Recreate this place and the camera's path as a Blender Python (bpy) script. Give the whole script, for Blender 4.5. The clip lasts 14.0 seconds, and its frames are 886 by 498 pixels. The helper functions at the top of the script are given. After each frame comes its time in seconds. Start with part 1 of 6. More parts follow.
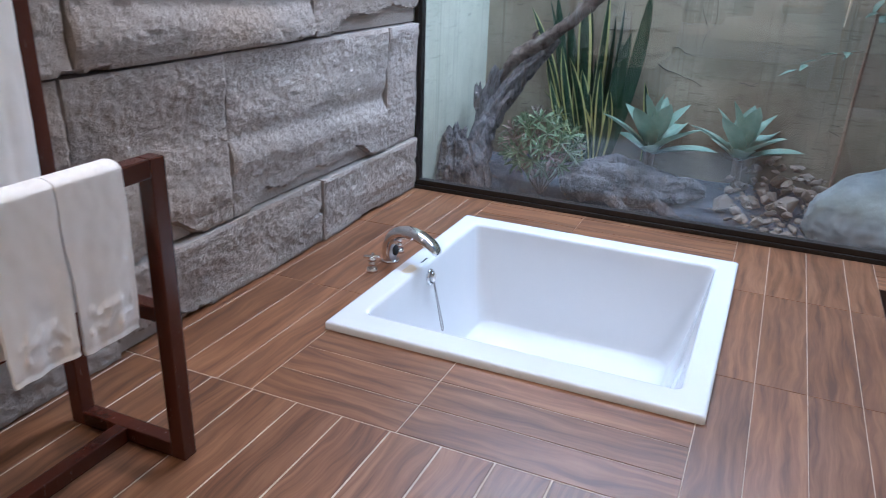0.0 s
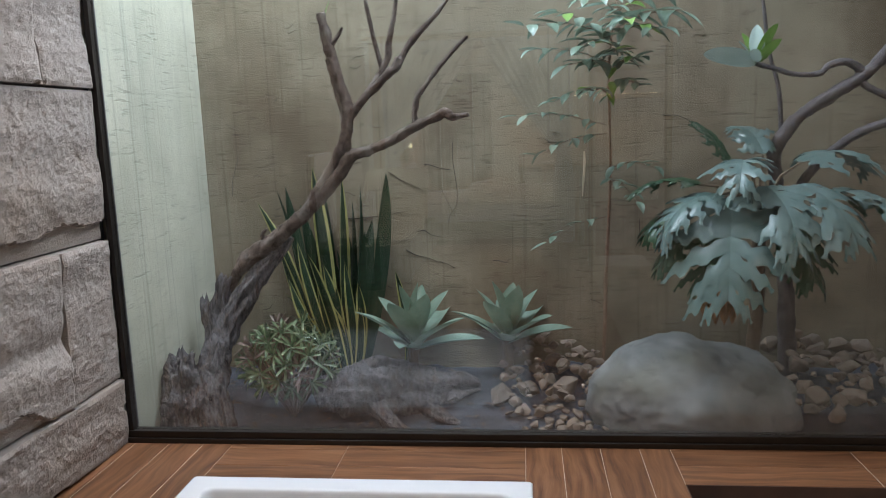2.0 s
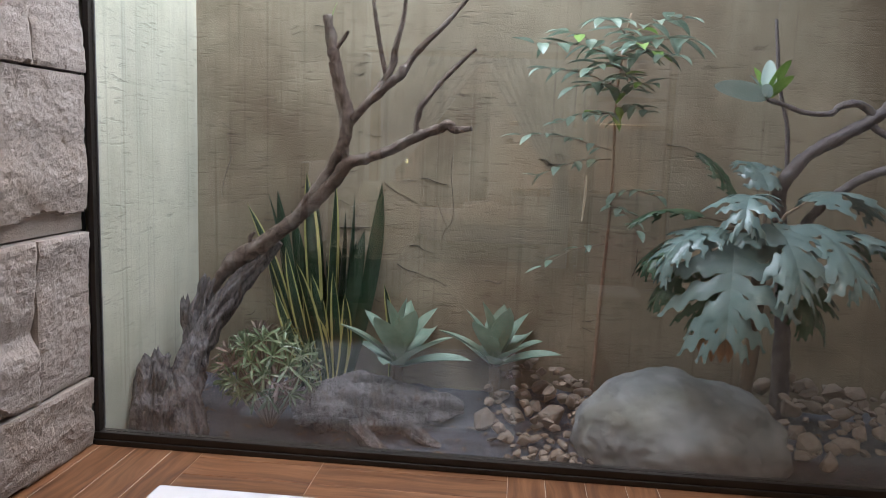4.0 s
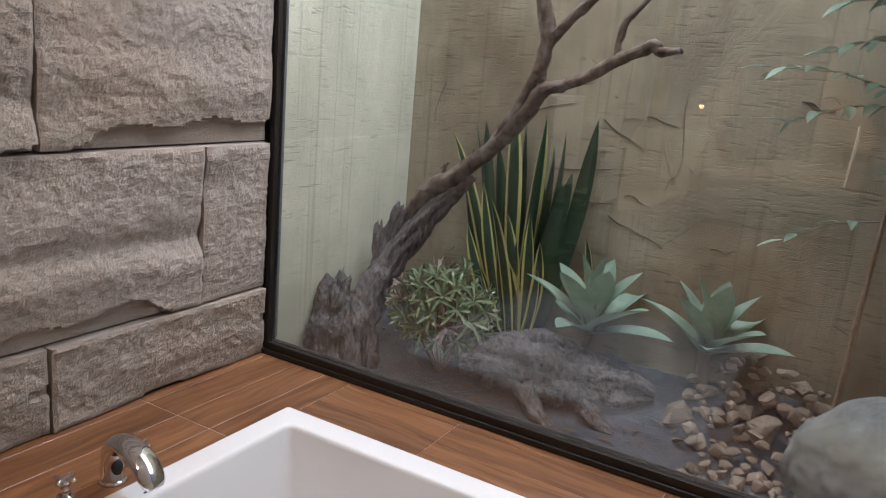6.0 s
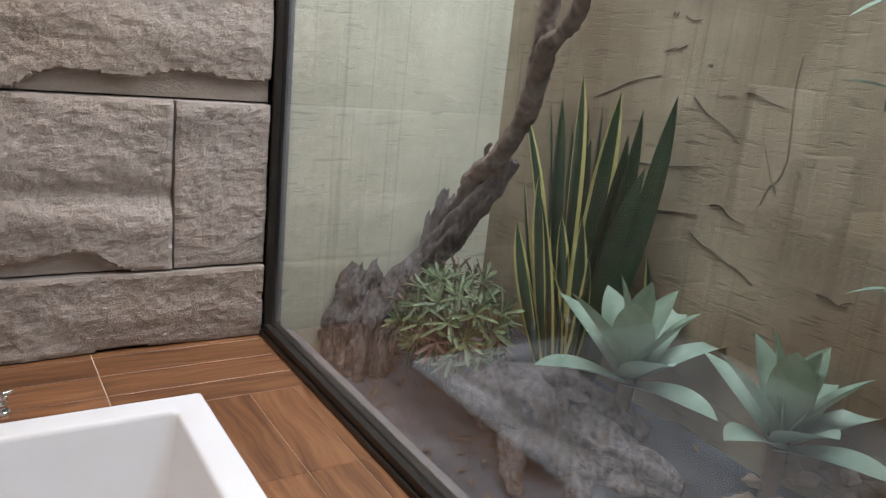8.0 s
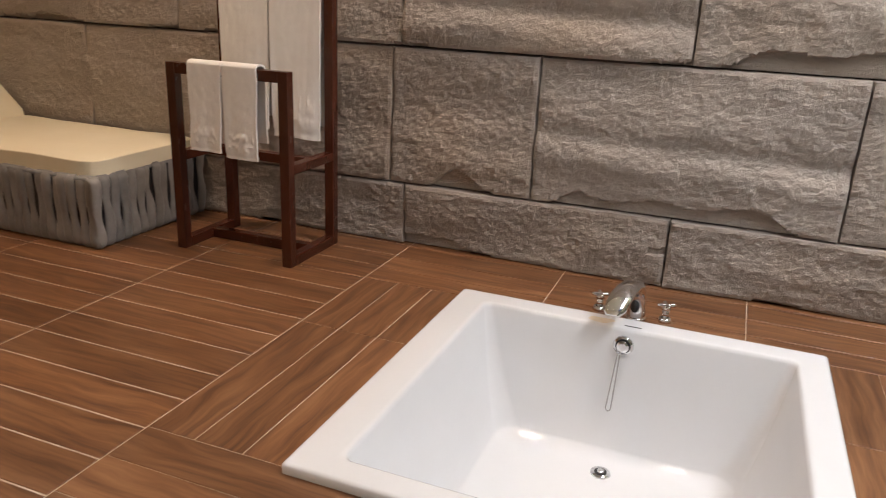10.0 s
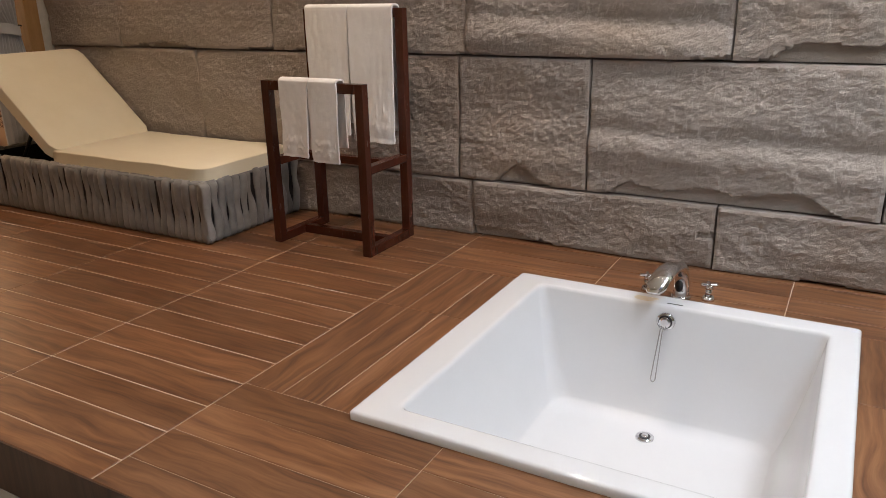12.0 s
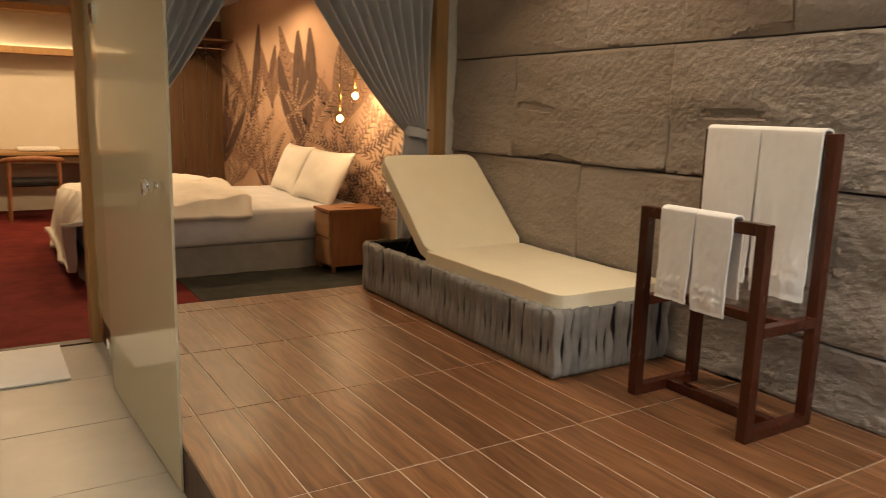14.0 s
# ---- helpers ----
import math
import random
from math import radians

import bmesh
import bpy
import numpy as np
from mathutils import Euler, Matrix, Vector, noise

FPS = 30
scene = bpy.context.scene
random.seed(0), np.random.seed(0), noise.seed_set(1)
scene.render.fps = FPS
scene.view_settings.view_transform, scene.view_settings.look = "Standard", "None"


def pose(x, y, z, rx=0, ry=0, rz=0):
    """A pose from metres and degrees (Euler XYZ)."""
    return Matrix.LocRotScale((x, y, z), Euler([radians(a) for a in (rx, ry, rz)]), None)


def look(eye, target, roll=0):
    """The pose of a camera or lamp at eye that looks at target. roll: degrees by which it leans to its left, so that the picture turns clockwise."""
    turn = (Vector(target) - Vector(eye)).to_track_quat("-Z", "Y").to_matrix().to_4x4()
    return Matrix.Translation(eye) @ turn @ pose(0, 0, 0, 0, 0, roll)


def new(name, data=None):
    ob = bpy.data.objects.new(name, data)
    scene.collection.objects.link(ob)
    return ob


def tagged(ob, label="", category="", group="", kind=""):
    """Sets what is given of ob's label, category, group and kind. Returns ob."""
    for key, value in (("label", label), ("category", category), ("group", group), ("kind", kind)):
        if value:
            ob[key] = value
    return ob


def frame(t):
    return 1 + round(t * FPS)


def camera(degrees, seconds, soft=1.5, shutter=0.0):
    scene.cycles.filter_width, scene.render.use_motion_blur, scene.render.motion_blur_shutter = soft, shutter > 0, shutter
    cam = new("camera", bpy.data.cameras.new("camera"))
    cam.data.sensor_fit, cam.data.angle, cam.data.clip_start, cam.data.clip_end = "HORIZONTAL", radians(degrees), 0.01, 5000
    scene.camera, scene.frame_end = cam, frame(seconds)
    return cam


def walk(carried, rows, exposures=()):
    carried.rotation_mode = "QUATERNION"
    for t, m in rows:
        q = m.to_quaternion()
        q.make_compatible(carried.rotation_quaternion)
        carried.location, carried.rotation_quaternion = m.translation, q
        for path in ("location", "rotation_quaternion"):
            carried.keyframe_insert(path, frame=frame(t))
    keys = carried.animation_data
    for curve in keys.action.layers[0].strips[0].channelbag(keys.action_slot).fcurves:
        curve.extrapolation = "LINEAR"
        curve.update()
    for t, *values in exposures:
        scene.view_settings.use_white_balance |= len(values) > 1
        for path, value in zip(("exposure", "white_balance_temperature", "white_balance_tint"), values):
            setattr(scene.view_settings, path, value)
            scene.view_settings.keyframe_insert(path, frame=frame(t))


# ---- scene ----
cam = camera(61.2, 14.0, soft=0.45, shutter=0.2)
PATH = [
    (0, (0.061, 0.195, 1.276), (-0.676, 1.899, 0.532), 2.0),
    (0.5, (0.099, 0.454, 1.279), (-0.527, 2.2, 0.529), 1.1),
    (1, (0.138, 0.626, 1.277), (-0.468, 2.392, 0.56), -0.0),
    (1.5, (0.14, 0.757, 1.281), (-0.354, 2.59, 0.653), -1.1),
    (2, (0.041, 0.93, 1.334), (-0.183, 2.891, 1.011), -2.1),
    (4.3, (0.006, 1.045, 1.291), (-0.215, 3.014, 1.016), 2.9),
    (4.5, (0.042, 1.062, 1.271), (-0.262, 3.015, 0.971), 3.2),
    (5, (0.207, 1.125, 1.269), (-0.305, 3.022, 0.899), 4.2),
    (5.5, (0.318, 1.297, 1.246), (-0.39, 3.119, 0.825), 5.0),
    (6, (0.402, 1.611, 1.256), (-0.55, 3.308, 0.792), 5.1),
    (6.5, (0.608, 1.889, 1.068), (-0.583, 3.424, 0.592), 4.9),
    (7, (0.752, 2.242, 1.108), (-0.577, 3.657, 0.625), 4.8),
    (7.5, (0.856, 2.615, 1.12), (-0.573, 3.932, 0.65), 5.4),
    (8, (0.972, 2.927, 1.161), (-0.638, 4.0, 0.654), 5.9),
    (8.5, (1.004, 3.143, 1.115), (-0.821, 3.766, 0.586), 6.6),
    (9, (1.093, 3.094, 1.102), (-0.824, 3.156, 0.534), 5.8),
    (11.3, (1.606, 3.317, 1.202), (-0.02, 2.374, 0.519), -0.1),
    (11.5, (1.595, 3.363, 1.203), (-0.039, 2.428, 0.528), -0.4),
    (12, (1.613, 3.427, 1.201), (-0.038, 2.502, 0.555), -1.1),
    (12.5, (1.62, 3.442, 1.198), (0.005, 2.42, 0.609), -1.0),
    (13, (1.593, 3.413, 1.217), (0.09, 2.189, 0.724), -0.1),
    (13.5, (1.402, 3.168, 1.205), (0.069, 1.727, 0.825), 1.4),
    (14, (1.149, 3.065, 1.182), (0.11, 1.395, 0.821), 1.6),
]
EXPOSURES = [
    (0.0, 0.05, 4950, 16), (0.5, -0.13, 5200, 18), (1.0, -0.2, 5800, 22), (2.0, -0.53, 6000, 17), (4.5, -0.36, 6300, 24), (7.5, -0.38, 6500, 20),
    (8.0, -0.3, 6500, 20), (8.5, -0.3, 7100, 17), (9.0, -0.25, 7250, 22), (11.5, -0.38, 6500, 20), (12.5, -0.34, 6500, 19), (13.0, -0.4, 6900, 20), (13.5, -0.32, 7750, 18), (14.0, -0.22, 7350, 14),
]
walk(cam, [(t, look(eye, target, roll)) for t, eye, target, roll in PATH], EXPOSURES)

# ---- world and light ----
LOW = -0.18           # lower floor of the wet area, corridor and bedroom
STONE_X = -1.74       # plane of the stone joints
GLASS_Y = 3.94
WALL_Y = 4.972         # back wall of the planted court
SIDE_X = -1.735        # side wall of the court
SOUTH_Y = -1.47       # end of the wooden deck
MURAL_X = -1.80
FAR_Y = -7.6

world = bpy.data.worlds.new("sky")
scene.world = world
world.use_nodes = True
sky = world.node_tree.nodes.new("ShaderNodeTexSky")
sky.sky_type, sky.sun_disc, sky.sun_elevation, sky.sun_rotation = "NISHITA", False, radians(55), radians(150)
world.node_tree.links.new(sky.outputs[0], world.node_tree.nodes["Background"].inputs[0])
world.node_tree.nodes["Background"].inputs[1].default_value = 0.12

sun = new("sun", bpy.data.lights.new("sun", "SUN"))
sun.data.energy, sun.data.angle, sun.data.color = 0.8, radians(25), (1.0, 0.97, 0.92)
sun.matrix_world = look((0, 0, 0), (0.3, 0.5, -1.6))


def area_lamp(name, at, target, sx, sy, power, colour):
    lamp = new(name, bpy.data.lights.new(name, "AREA"))
    lamp.data.shape, lamp.data.size, lamp.data.size_y = "RECTANGLE", sx, sy
    lamp.data.energy, lamp.data.color = power, colour
    lamp.matrix_world = look(at, target)
    return lamp


def spot_lamp(name, at, target, power, colour, cone=80, blend=0.5, radius=0.03):
    lamp = new(name, bpy.data.lights.new(name, "SPOT"))
    lamp.data.energy, lamp.data.color, lamp.data.spot_size, lamp.data.spot_blend = power, colour, radians(cone), blend
    lamp.data.shadow_soft_size = radius
    lamp.matrix_world = look(at, target)
    return lamp


def point_lamp(name, at, power, colour, radius=0.03):
    lamp = new(name, bpy.data.lights.new(name, "POINT"))
    lamp.data.energy, lamp.data.color, lamp.data.shadow_soft_size = power, colour, radius
    lamp.location = at
    return lamp


# sky light in the open top of the court
court_light = area_lamp("court_skylight", (-0.50, 4.55, 3.36), (-0.50, 4.47, 0), 2.6, 1.05, 176, (0.80, 0.93, 0.985))
WARM = (1.0, 0.72, 0.42)
SOFT = (1.0, 0.84, 0.66)
DOWNLIGHTS = [(-1.45, 2.05, 3.01), (-1.1, 3.0, 3.01), (-0.8, 0.1, 3.01), (1.4, 2.0, 3.01), (1.7, -0.4, 3.01)]
for (lx, ly, lz), power, tint in zip(DOWNLIGHTS, (108, 52, 108, 74, 100), (SOFT, (1.0, 0.90, 0.78), (1.0, 0.77, 0.52), SOFT, SOFT)):
    spot_lamp("downlight_lamp", (lx, ly, lz - 0.03), (lx, ly, 0), power, tint, 105, 0.7)
BULBS = [(-1.46, -2.82, 1.10), (-1.57, -2.76, 1.29)]
for b in BULBS:
    point_lamp("bulb_lamp", b, 7, WARM, 0.03)
BED_LIGHTS = [(-0.95, -4.5, 2.44), (-0.45, -6.0, 2.44), (0.7, -4.6, 2.44), (1.2, -6.4, 2.44)]
for lx, ly, lz in BED_LIGHTS:
    spot_lamp("bedroom_lamp", (lx, ly, lz - 0.03), (lx, ly, 0), 92, WARM, 160, 0.4)

# ---- materials ----


def nodes_of(name):
    m = bpy.data.materials.new(name)
    m.use_nodes = True
    t = m.node_tree
    return m, t.nodes, t.links, t.nodes["Principled BSDF"]


def surface(name, c1, c2, rough=0.6, metal=0.0, scale=6.0, fine=60.0, stretch=(1, 1, 1), bump=0.2, depth=0.01, spec=0.5,
            c3=None, rough_var=0.12, per_object=0.0, sheen=0.0, transmission=0.0, coat=0.0, mid=0.5, spread=0.25, grain=False):
    """Two-scale procedural surface in metres: large mottling from c1 to c2, fine grain, relief."""
    m, n, l, p = nodes_of(name)
    tc = n.new("ShaderNodeTexCoord")
    mp = n.new("ShaderNodeMapping")
    mp.inputs["Scale"].default_value = stretch
    info = n.new("ShaderNodeObjectInfo")
    off = n.new("ShaderNodeVectorMath")
    off.operation = "MULTIPLY_ADD"
    off.inputs[1].default_value = (37, 53, 71)
    l.new(info.outputs["Random"], off.inputs[0])
    l.new(tc.outputs["Object"], off.inputs[2])
    l.new(off.outputs[0], mp.inputs[0])
    big = n.new("ShaderNodeTexNoise")
    big.inputs["Scale"].default_value, big.inputs["Detail"].default_value, big.inputs["Roughness"].default_value = scale, 6, 0.6
    small = n.new("ShaderNodeTexNoise")
    small.inputs["Scale"].default_value, small.inputs["Detail"].default_value, small.inputs["Roughness"].default_value = fine, 8, 0.72
    l.new(mp.outputs[0], big.inputs["Vector"])
    l.new(mp.outputs[0], small.inputs["Vector"])
    ramp = n.new("ShaderNodeValToRGB")
    ramp.color_ramp.elements[0].position, ramp.color_ramp.elements[1].position = mid - spread, mid + spread
    ramp.color_ramp.elements[0].color, ramp.color_ramp.elements[1].color = (*c1, 1), (*c2, 1)
    add = n.new("ShaderNodeMath")
    add.operation = "MULTIPLY_ADD"
    add.inputs[1].default_value = 0.3
    sub = n.new("ShaderNodeMath")
    sub.operation = "MULTIPLY_ADD"
    sub.inputs[1].default_value, sub.inputs[2].default_value = 1.0, -0.15
    l.new(big.outputs[0], sub.inputs[0])
    l.new(small.outputs[0], add.inputs[0])
    l.new(sub.outputs[0], add.inputs[2])
    l.new(add.outputs[0], ramp.inputs[0])
    colour = ramp.outputs[0]
    if c3 is not None:
        patch = n.new("ShaderNodeTexNoise")
        patch.inputs["Scale"].default_value, patch.inputs["Detail"].default_value = scale * 0.35, 3
        l.new(mp.outputs[0], patch.inputs["Vector"])
        pr = n.new("ShaderNodeMapRange")
        pr.inputs[1].default_value, pr.inputs[2].default_value = 0.5, 0.75
        l.new(patch.outputs[0], pr.inputs[0])
        mx = n.new("ShaderNodeMix")
        mx.data_type = "RGBA"
        mx.inputs[7].default_value = (*c3, 1)
        l.new(pr.outputs[0], mx.inputs[0])
        l.new(colour, mx.inputs[6])
        colour = mx.outputs[2]
    if per_object:
        hsv = n.new("ShaderNodeHueSaturation")
        vr = n.new("ShaderNodeMapRange")
        vr.inputs[3].default_value, vr.inputs[4].default_value = 1 - per_object, 1 + per_object
        l.new(info.outputs["Random"], vr.inputs[0])
        l.new(vr.outputs[0], hsv.inputs["Value"])
        l.new(colour, hsv.inputs["Color"])
        colour = hsv.outputs[0]
    l.new(colour, p.inputs["Base Color"])
    rr = n.new("ShaderNodeMapRange")
    rr.inputs[3].default_value, rr.inputs[4].default_value = max(0.02, rough - rough_var), min(1, rough + rough_var)
    l.new(small.outputs[0], rr.inputs[0])
    l.new(rr.outputs[0], p.inputs["Roughness"])
    p.inputs["Metallic"].default_value = metal
    p.inputs["Specular IOR Level"].default_value = spec
    p.inputs["Transmission Weight"].default_value = transmission
    p.inputs["Coat Weight"].default_value = coat
    p.inputs["Sheen Weight"].default_value = sheen
    if bump:
        bp = n.new("ShaderNodeBump")
        bp.inputs["Strength"].default_value, bp.inputs["Distance"].default_value = bump, depth
        l.new(small.outputs[0] if grain else add.outputs[0], bp.inputs["Height"])
        l.new(bp.outputs[0], p.inputs["Normal"])
    return m


def wood_tile(name, dark, mid, light, rough):
    """Printed wood grain along local x, different on each plank."""
    m, n, l, p = nodes_of(name)
    tc = n.new("ShaderNodeTexCoord")
    info = n.new("ShaderNodeObjectInfo")
    off = n.new("ShaderNodeVectorMath")
    off.operation = "MULTIPLY_ADD"
    off.inputs[1].default_value = (61, 47, 13)
    l.new(info.outputs["Random"], off.inputs[0])
    l.new(tc.outputs["Object"], off.inputs[2])
    warp = n.new("ShaderNodeTexNoise")
    warp.inputs["Scale"].default_value, warp.inputs["Detail"].default_value = 3.0, 2
    wm = n.new("ShaderNodeMapping")
    wm.inputs["Scale"].default_value = (1.0, 2.5, 1)
    l.new(off.outputs[0], wm.inputs[0])
    l.new(wm.outputs[0], warp.inputs["Vector"])
    mixv = n.new("ShaderNodeVectorMath")
    mixv.operation = "MULTIPLY_ADD"
    mixv.inputs[1].default_value = (0.0, 0.09, 0.0)
    l.new(warp.outputs["Color"], mixv.inputs[0])
    l.new(off.outputs[0], mixv.inputs[2])
    mp = n.new("ShaderNodeMapping")
    mp.inputs["Scale"].default_value = (1.6, 26, 1)
    l.new(mixv.outputs[0], mp.inputs[0])
    grain = n.new("ShaderNodeTexNoise")
    grain.inputs["Scale"].default_value, grain.inputs["Detail"].default_value, grain.inputs["Roughness"].default_value = 1.4, 8, 0.62
    l.new(mp.outputs[0], grain.inputs["Vector"])
    ramp = n.new("ShaderNodeValToRGB")
    e = ramp.color_ramp.elements
    e[0].position, e[1].position = 0.34, 0.67
    e[0].color, e[1].color = (*dark, 1), (*light, 1)
    e.new(0.5).color = (*mid, 1)
    l.new(grain.outputs[0], ramp.inputs[0])
    hsv = n.new("ShaderNodeHueSaturation")
    vr = n.new("ShaderNodeMapRange")
    vr.inputs[3].default_value, vr.inputs[4].default_value = 0.86, 1.14
    l.new(info.outputs["Random"], vr.inputs[0])
    l.new(vr.outputs[0], hsv.inputs["Value"])
    l.new(ramp.outputs[0], hsv.inputs["Color"])
    l.new(hsv.outputs[0], p.inputs["Base Color"])
    smudge = n.new("ShaderNodeTexNoise")
    smudge.inputs["Scale"].default_value, smudge.inputs["Detail"].default_value = 5, 4
    l.new(off.outputs[0], smudge.inputs["Vector"])
    rr = n.new("ShaderNodeMapRange")
    rr.inputs[3].default_value, rr.inputs[4].default_value = rough - 0.1, rough + 0.14
    l.new(smudge.outputs[0], rr.inputs[0])
    l.new(rr.outputs[0], p.inputs["Roughness"])
    bp = n.new("ShaderNodeBump")
    bp.inputs["Strength"].default_value, bp.inputs["Distance"].default_value = 0.12, 0.002
    l.new(grain.outputs[0], bp.inputs["Height"])
    l.new(bp.outputs[0], p.inputs["Normal"])
    return m


def clear_glass(name, tint=(1, 1, 1), ior=1.5, smear=0.0):
    m, n, l, p = nodes_of(name)
    out = n["Material Output"]
    n.remove(p)
    gl = n.new("ShaderNodeBsdfGlass")
    gl.inputs["Color"].default_value = (*tint, 1)
    gl.inputs["Roughness"].default_value = smear
    gl.inputs["IOR"].default_value = ior
    l.new(gl.outputs[0], out.inputs[0])
    return m


def glow(name, colour, power):
    m, n, l, p = nodes_of(name)
    p.inputs["Base Color"].default_value = (*colour, 1)
    p.inputs["Emission Color"].default_value = (*colour, 1)
    p.inputs["Emission Strength"].default_value = power
    return m


def render_wall(name, c1, c2, c3, scale):
    """Weathered trowelled render: blotches, damp patches, short level scratches."""
    m, n, l, p = nodes_of(name)
    tc = n.new("ShaderNodeTexCoord")

    def tex(sc, detail, stretch=(1, 1, 1), rough=0.6):
        mp = n.new("ShaderNodeMapping")
        mp.inputs["Scale"].default_value = stretch
        l.new(tc.outputs["Object"], mp.inputs[0])
        t = n.new("ShaderNodeTexNoise")
        t.inputs["Scale"].default_value, t.inputs["Detail"].default_value, t.inputs["Roughness"].default_value = sc, detail, rough
        l.new(mp.outputs[0], t.inputs["Vector"])
        return t.outputs[0]

    def ranged(src, lo, hi):
        r = n.new("ShaderNodeMapRange")
        r.inputs[1].default_value, r.inputs[2].default_value = lo, hi
        l.new(src, r.inputs[0])
        return r.outputs[0]

    def mixed(fac, a, b):
        x = n.new("ShaderNodeMix")
        x.data_type = "RGBA"
        l.new(fac, x.inputs[0])
        for k, v in ((6, a), (7, b)):
            if isinstance(v, tuple):
                x.inputs[k].default_value = (*v, 1)
            else:
                l.new(v, x.inputs[k])
        return x.outputs[2]

    blotch = ranged(tex(scale * 2.2, 7, rough=0.65), 0.32, 0.68)
    patch = ranged(tex(scale * 0.8, 5, (1, 1, 0.7)), 0.48, 0.72)
    streak = ranged(tex(3.0, 5, (5, 5, 0.35)), 0.52, 0.8)
    run = ranged(tex(3.0, 4, (13, 13, 0.16)), 0.56, 0.74)
    dash = ranged(tex(1.0, 4, (10, 10, 66), 0.55), 0.565, 0.66)
    grain = tex(70, 4)
    col = mixed(blotch, c1, c2)
    col = mixed(patch, col, c3)
    dark = tuple(0.62 * v for v in c3)
    half = n.new("ShaderNodeMath")
    half.operation = "MULTIPLY"
    half.inputs[1].default_value = 0.45
    l.new(streak, half.inputs[0])
    col = mixed(half.outputs[0], col, c3)
    faint = n.new("ShaderNodeMath")
    faint.operation = "MULTIPLY"
    faint.inputs[1].default_value = 0.5
    l.new(run, faint.inputs[0])
    col = mixed(faint.outputs[0], col, dark)
    cut = n.new("ShaderNodeMath")
    cut.operation = "MULTIPLY"
    l.new(dash, cut.inputs[0])
    l.new(ranged(tex(2.5, 3), 0.36, 0.60), cut.inputs[1])
    light_cut = n.new("ShaderNodeMath")
    light_cut.operation = "MULTIPLY"
    light_cut.inputs[1].default_value = 0.42
    l.new(cut.outputs[0], light_cut.inputs[0])
    col = mixed(light_cut.outputs[0], col, dark)
    l.new(col, p.inputs["Base Color"])
    p.inputs["Roughness"].default_value = 0.92
    p.inputs["Specular IOR Level"].default_value = 0.15
    hsum = n.new("ShaderNodeMath")
    hsum.operation = "MULTIPLY_ADD"
    hsum.inputs[1].default_value = -0.8
    l.new(cut.outputs[0], hsum.inputs[0])
    l.new(grain, hsum.inputs[2])
    bp = n.new("ShaderNodeBump")
    bp.inputs["Strength"].default_value, bp.inputs["Distance"].default_value = 0.45, 0.004
    l.new(hsum.outputs[0], bp.inputs["Height"])
    l.new(bp.outputs[0], p.inputs["Normal"])
    return m


M_STONE = surface("split_sandstone", (0.315, 0.27, 0.235), (0.42, 0.368, 0.325), 0.9, scale=3, fine=105, stretch=(1, 1, 1.1), bump=0.9, depth=0.009, spec=0.2, c3=(0.365, 0.295, 0.24), per_object=0.05, grain=True, spread=0.36)
M_MORTAR = surface("dark_joint", (0.02, 0.018, 0.016), (0.05, 0.045, 0.04), 0.95, spec=0.1)
M_PLANK = wood_tile("wood_look_tile", (0.092, 0.036, 0.015), (0.168, 0.071, 0.029), (0.245, 0.116, 0.053), 0.36)
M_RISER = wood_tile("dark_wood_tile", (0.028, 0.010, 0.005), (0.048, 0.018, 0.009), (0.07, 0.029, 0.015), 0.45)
M_GROUT = surface("pale_grout", (0.44, 0.35, 0.27), (0.58, 0.48, 0.39), 0.9, scale=14, spec=0.2)
M_TILE = surface("pale_grey_tile", (0.31, 0.285, 0.24), (0.39, 0.36, 0.305), 0.35, scale=4, fine=120, bump=0.05, depth=0.002, per_object=0.03)
M_TILE_GROUT = surface("grey_grout", (0.28, 0.27, 0.26), (0.36, 0.35, 0.33), 0.9)
M_PLASTER = surface("cream_wall_paint", (0.62, 0.56, 0.46), (0.68, 0.62, 0.52), 0.8, scale=3, bump=0.08, depth=0.003)
M_CEILING = surface("ceiling_paint", (0.70, 0.68, 0.64), (0.76, 0.74, 0.70), 0.85, scale=2, bump=0.05, depth=0.002)
M_COURT = render_wall("ochre_render", (0.20, 0.172, 0.12), (0.30, 0.265, 0.19), (0.135, 0.10, 0.066), 1.5)
M_COURT_SIDE = render_wall("green_render", (0.50, 0.50, 0.38), (0.60, 0.595, 0.47), (0.37, 0.37, 0.285), 1.2)
M_FRAME = surface("dark_bronze_aluminium", (0.016, 0.013, 0.011), (0.028, 0.023, 0.019), 0.38, metal=0.3, scale=10, bump=0.03, depth=0.001)
M_GLASS = clear_glass("window_glass")


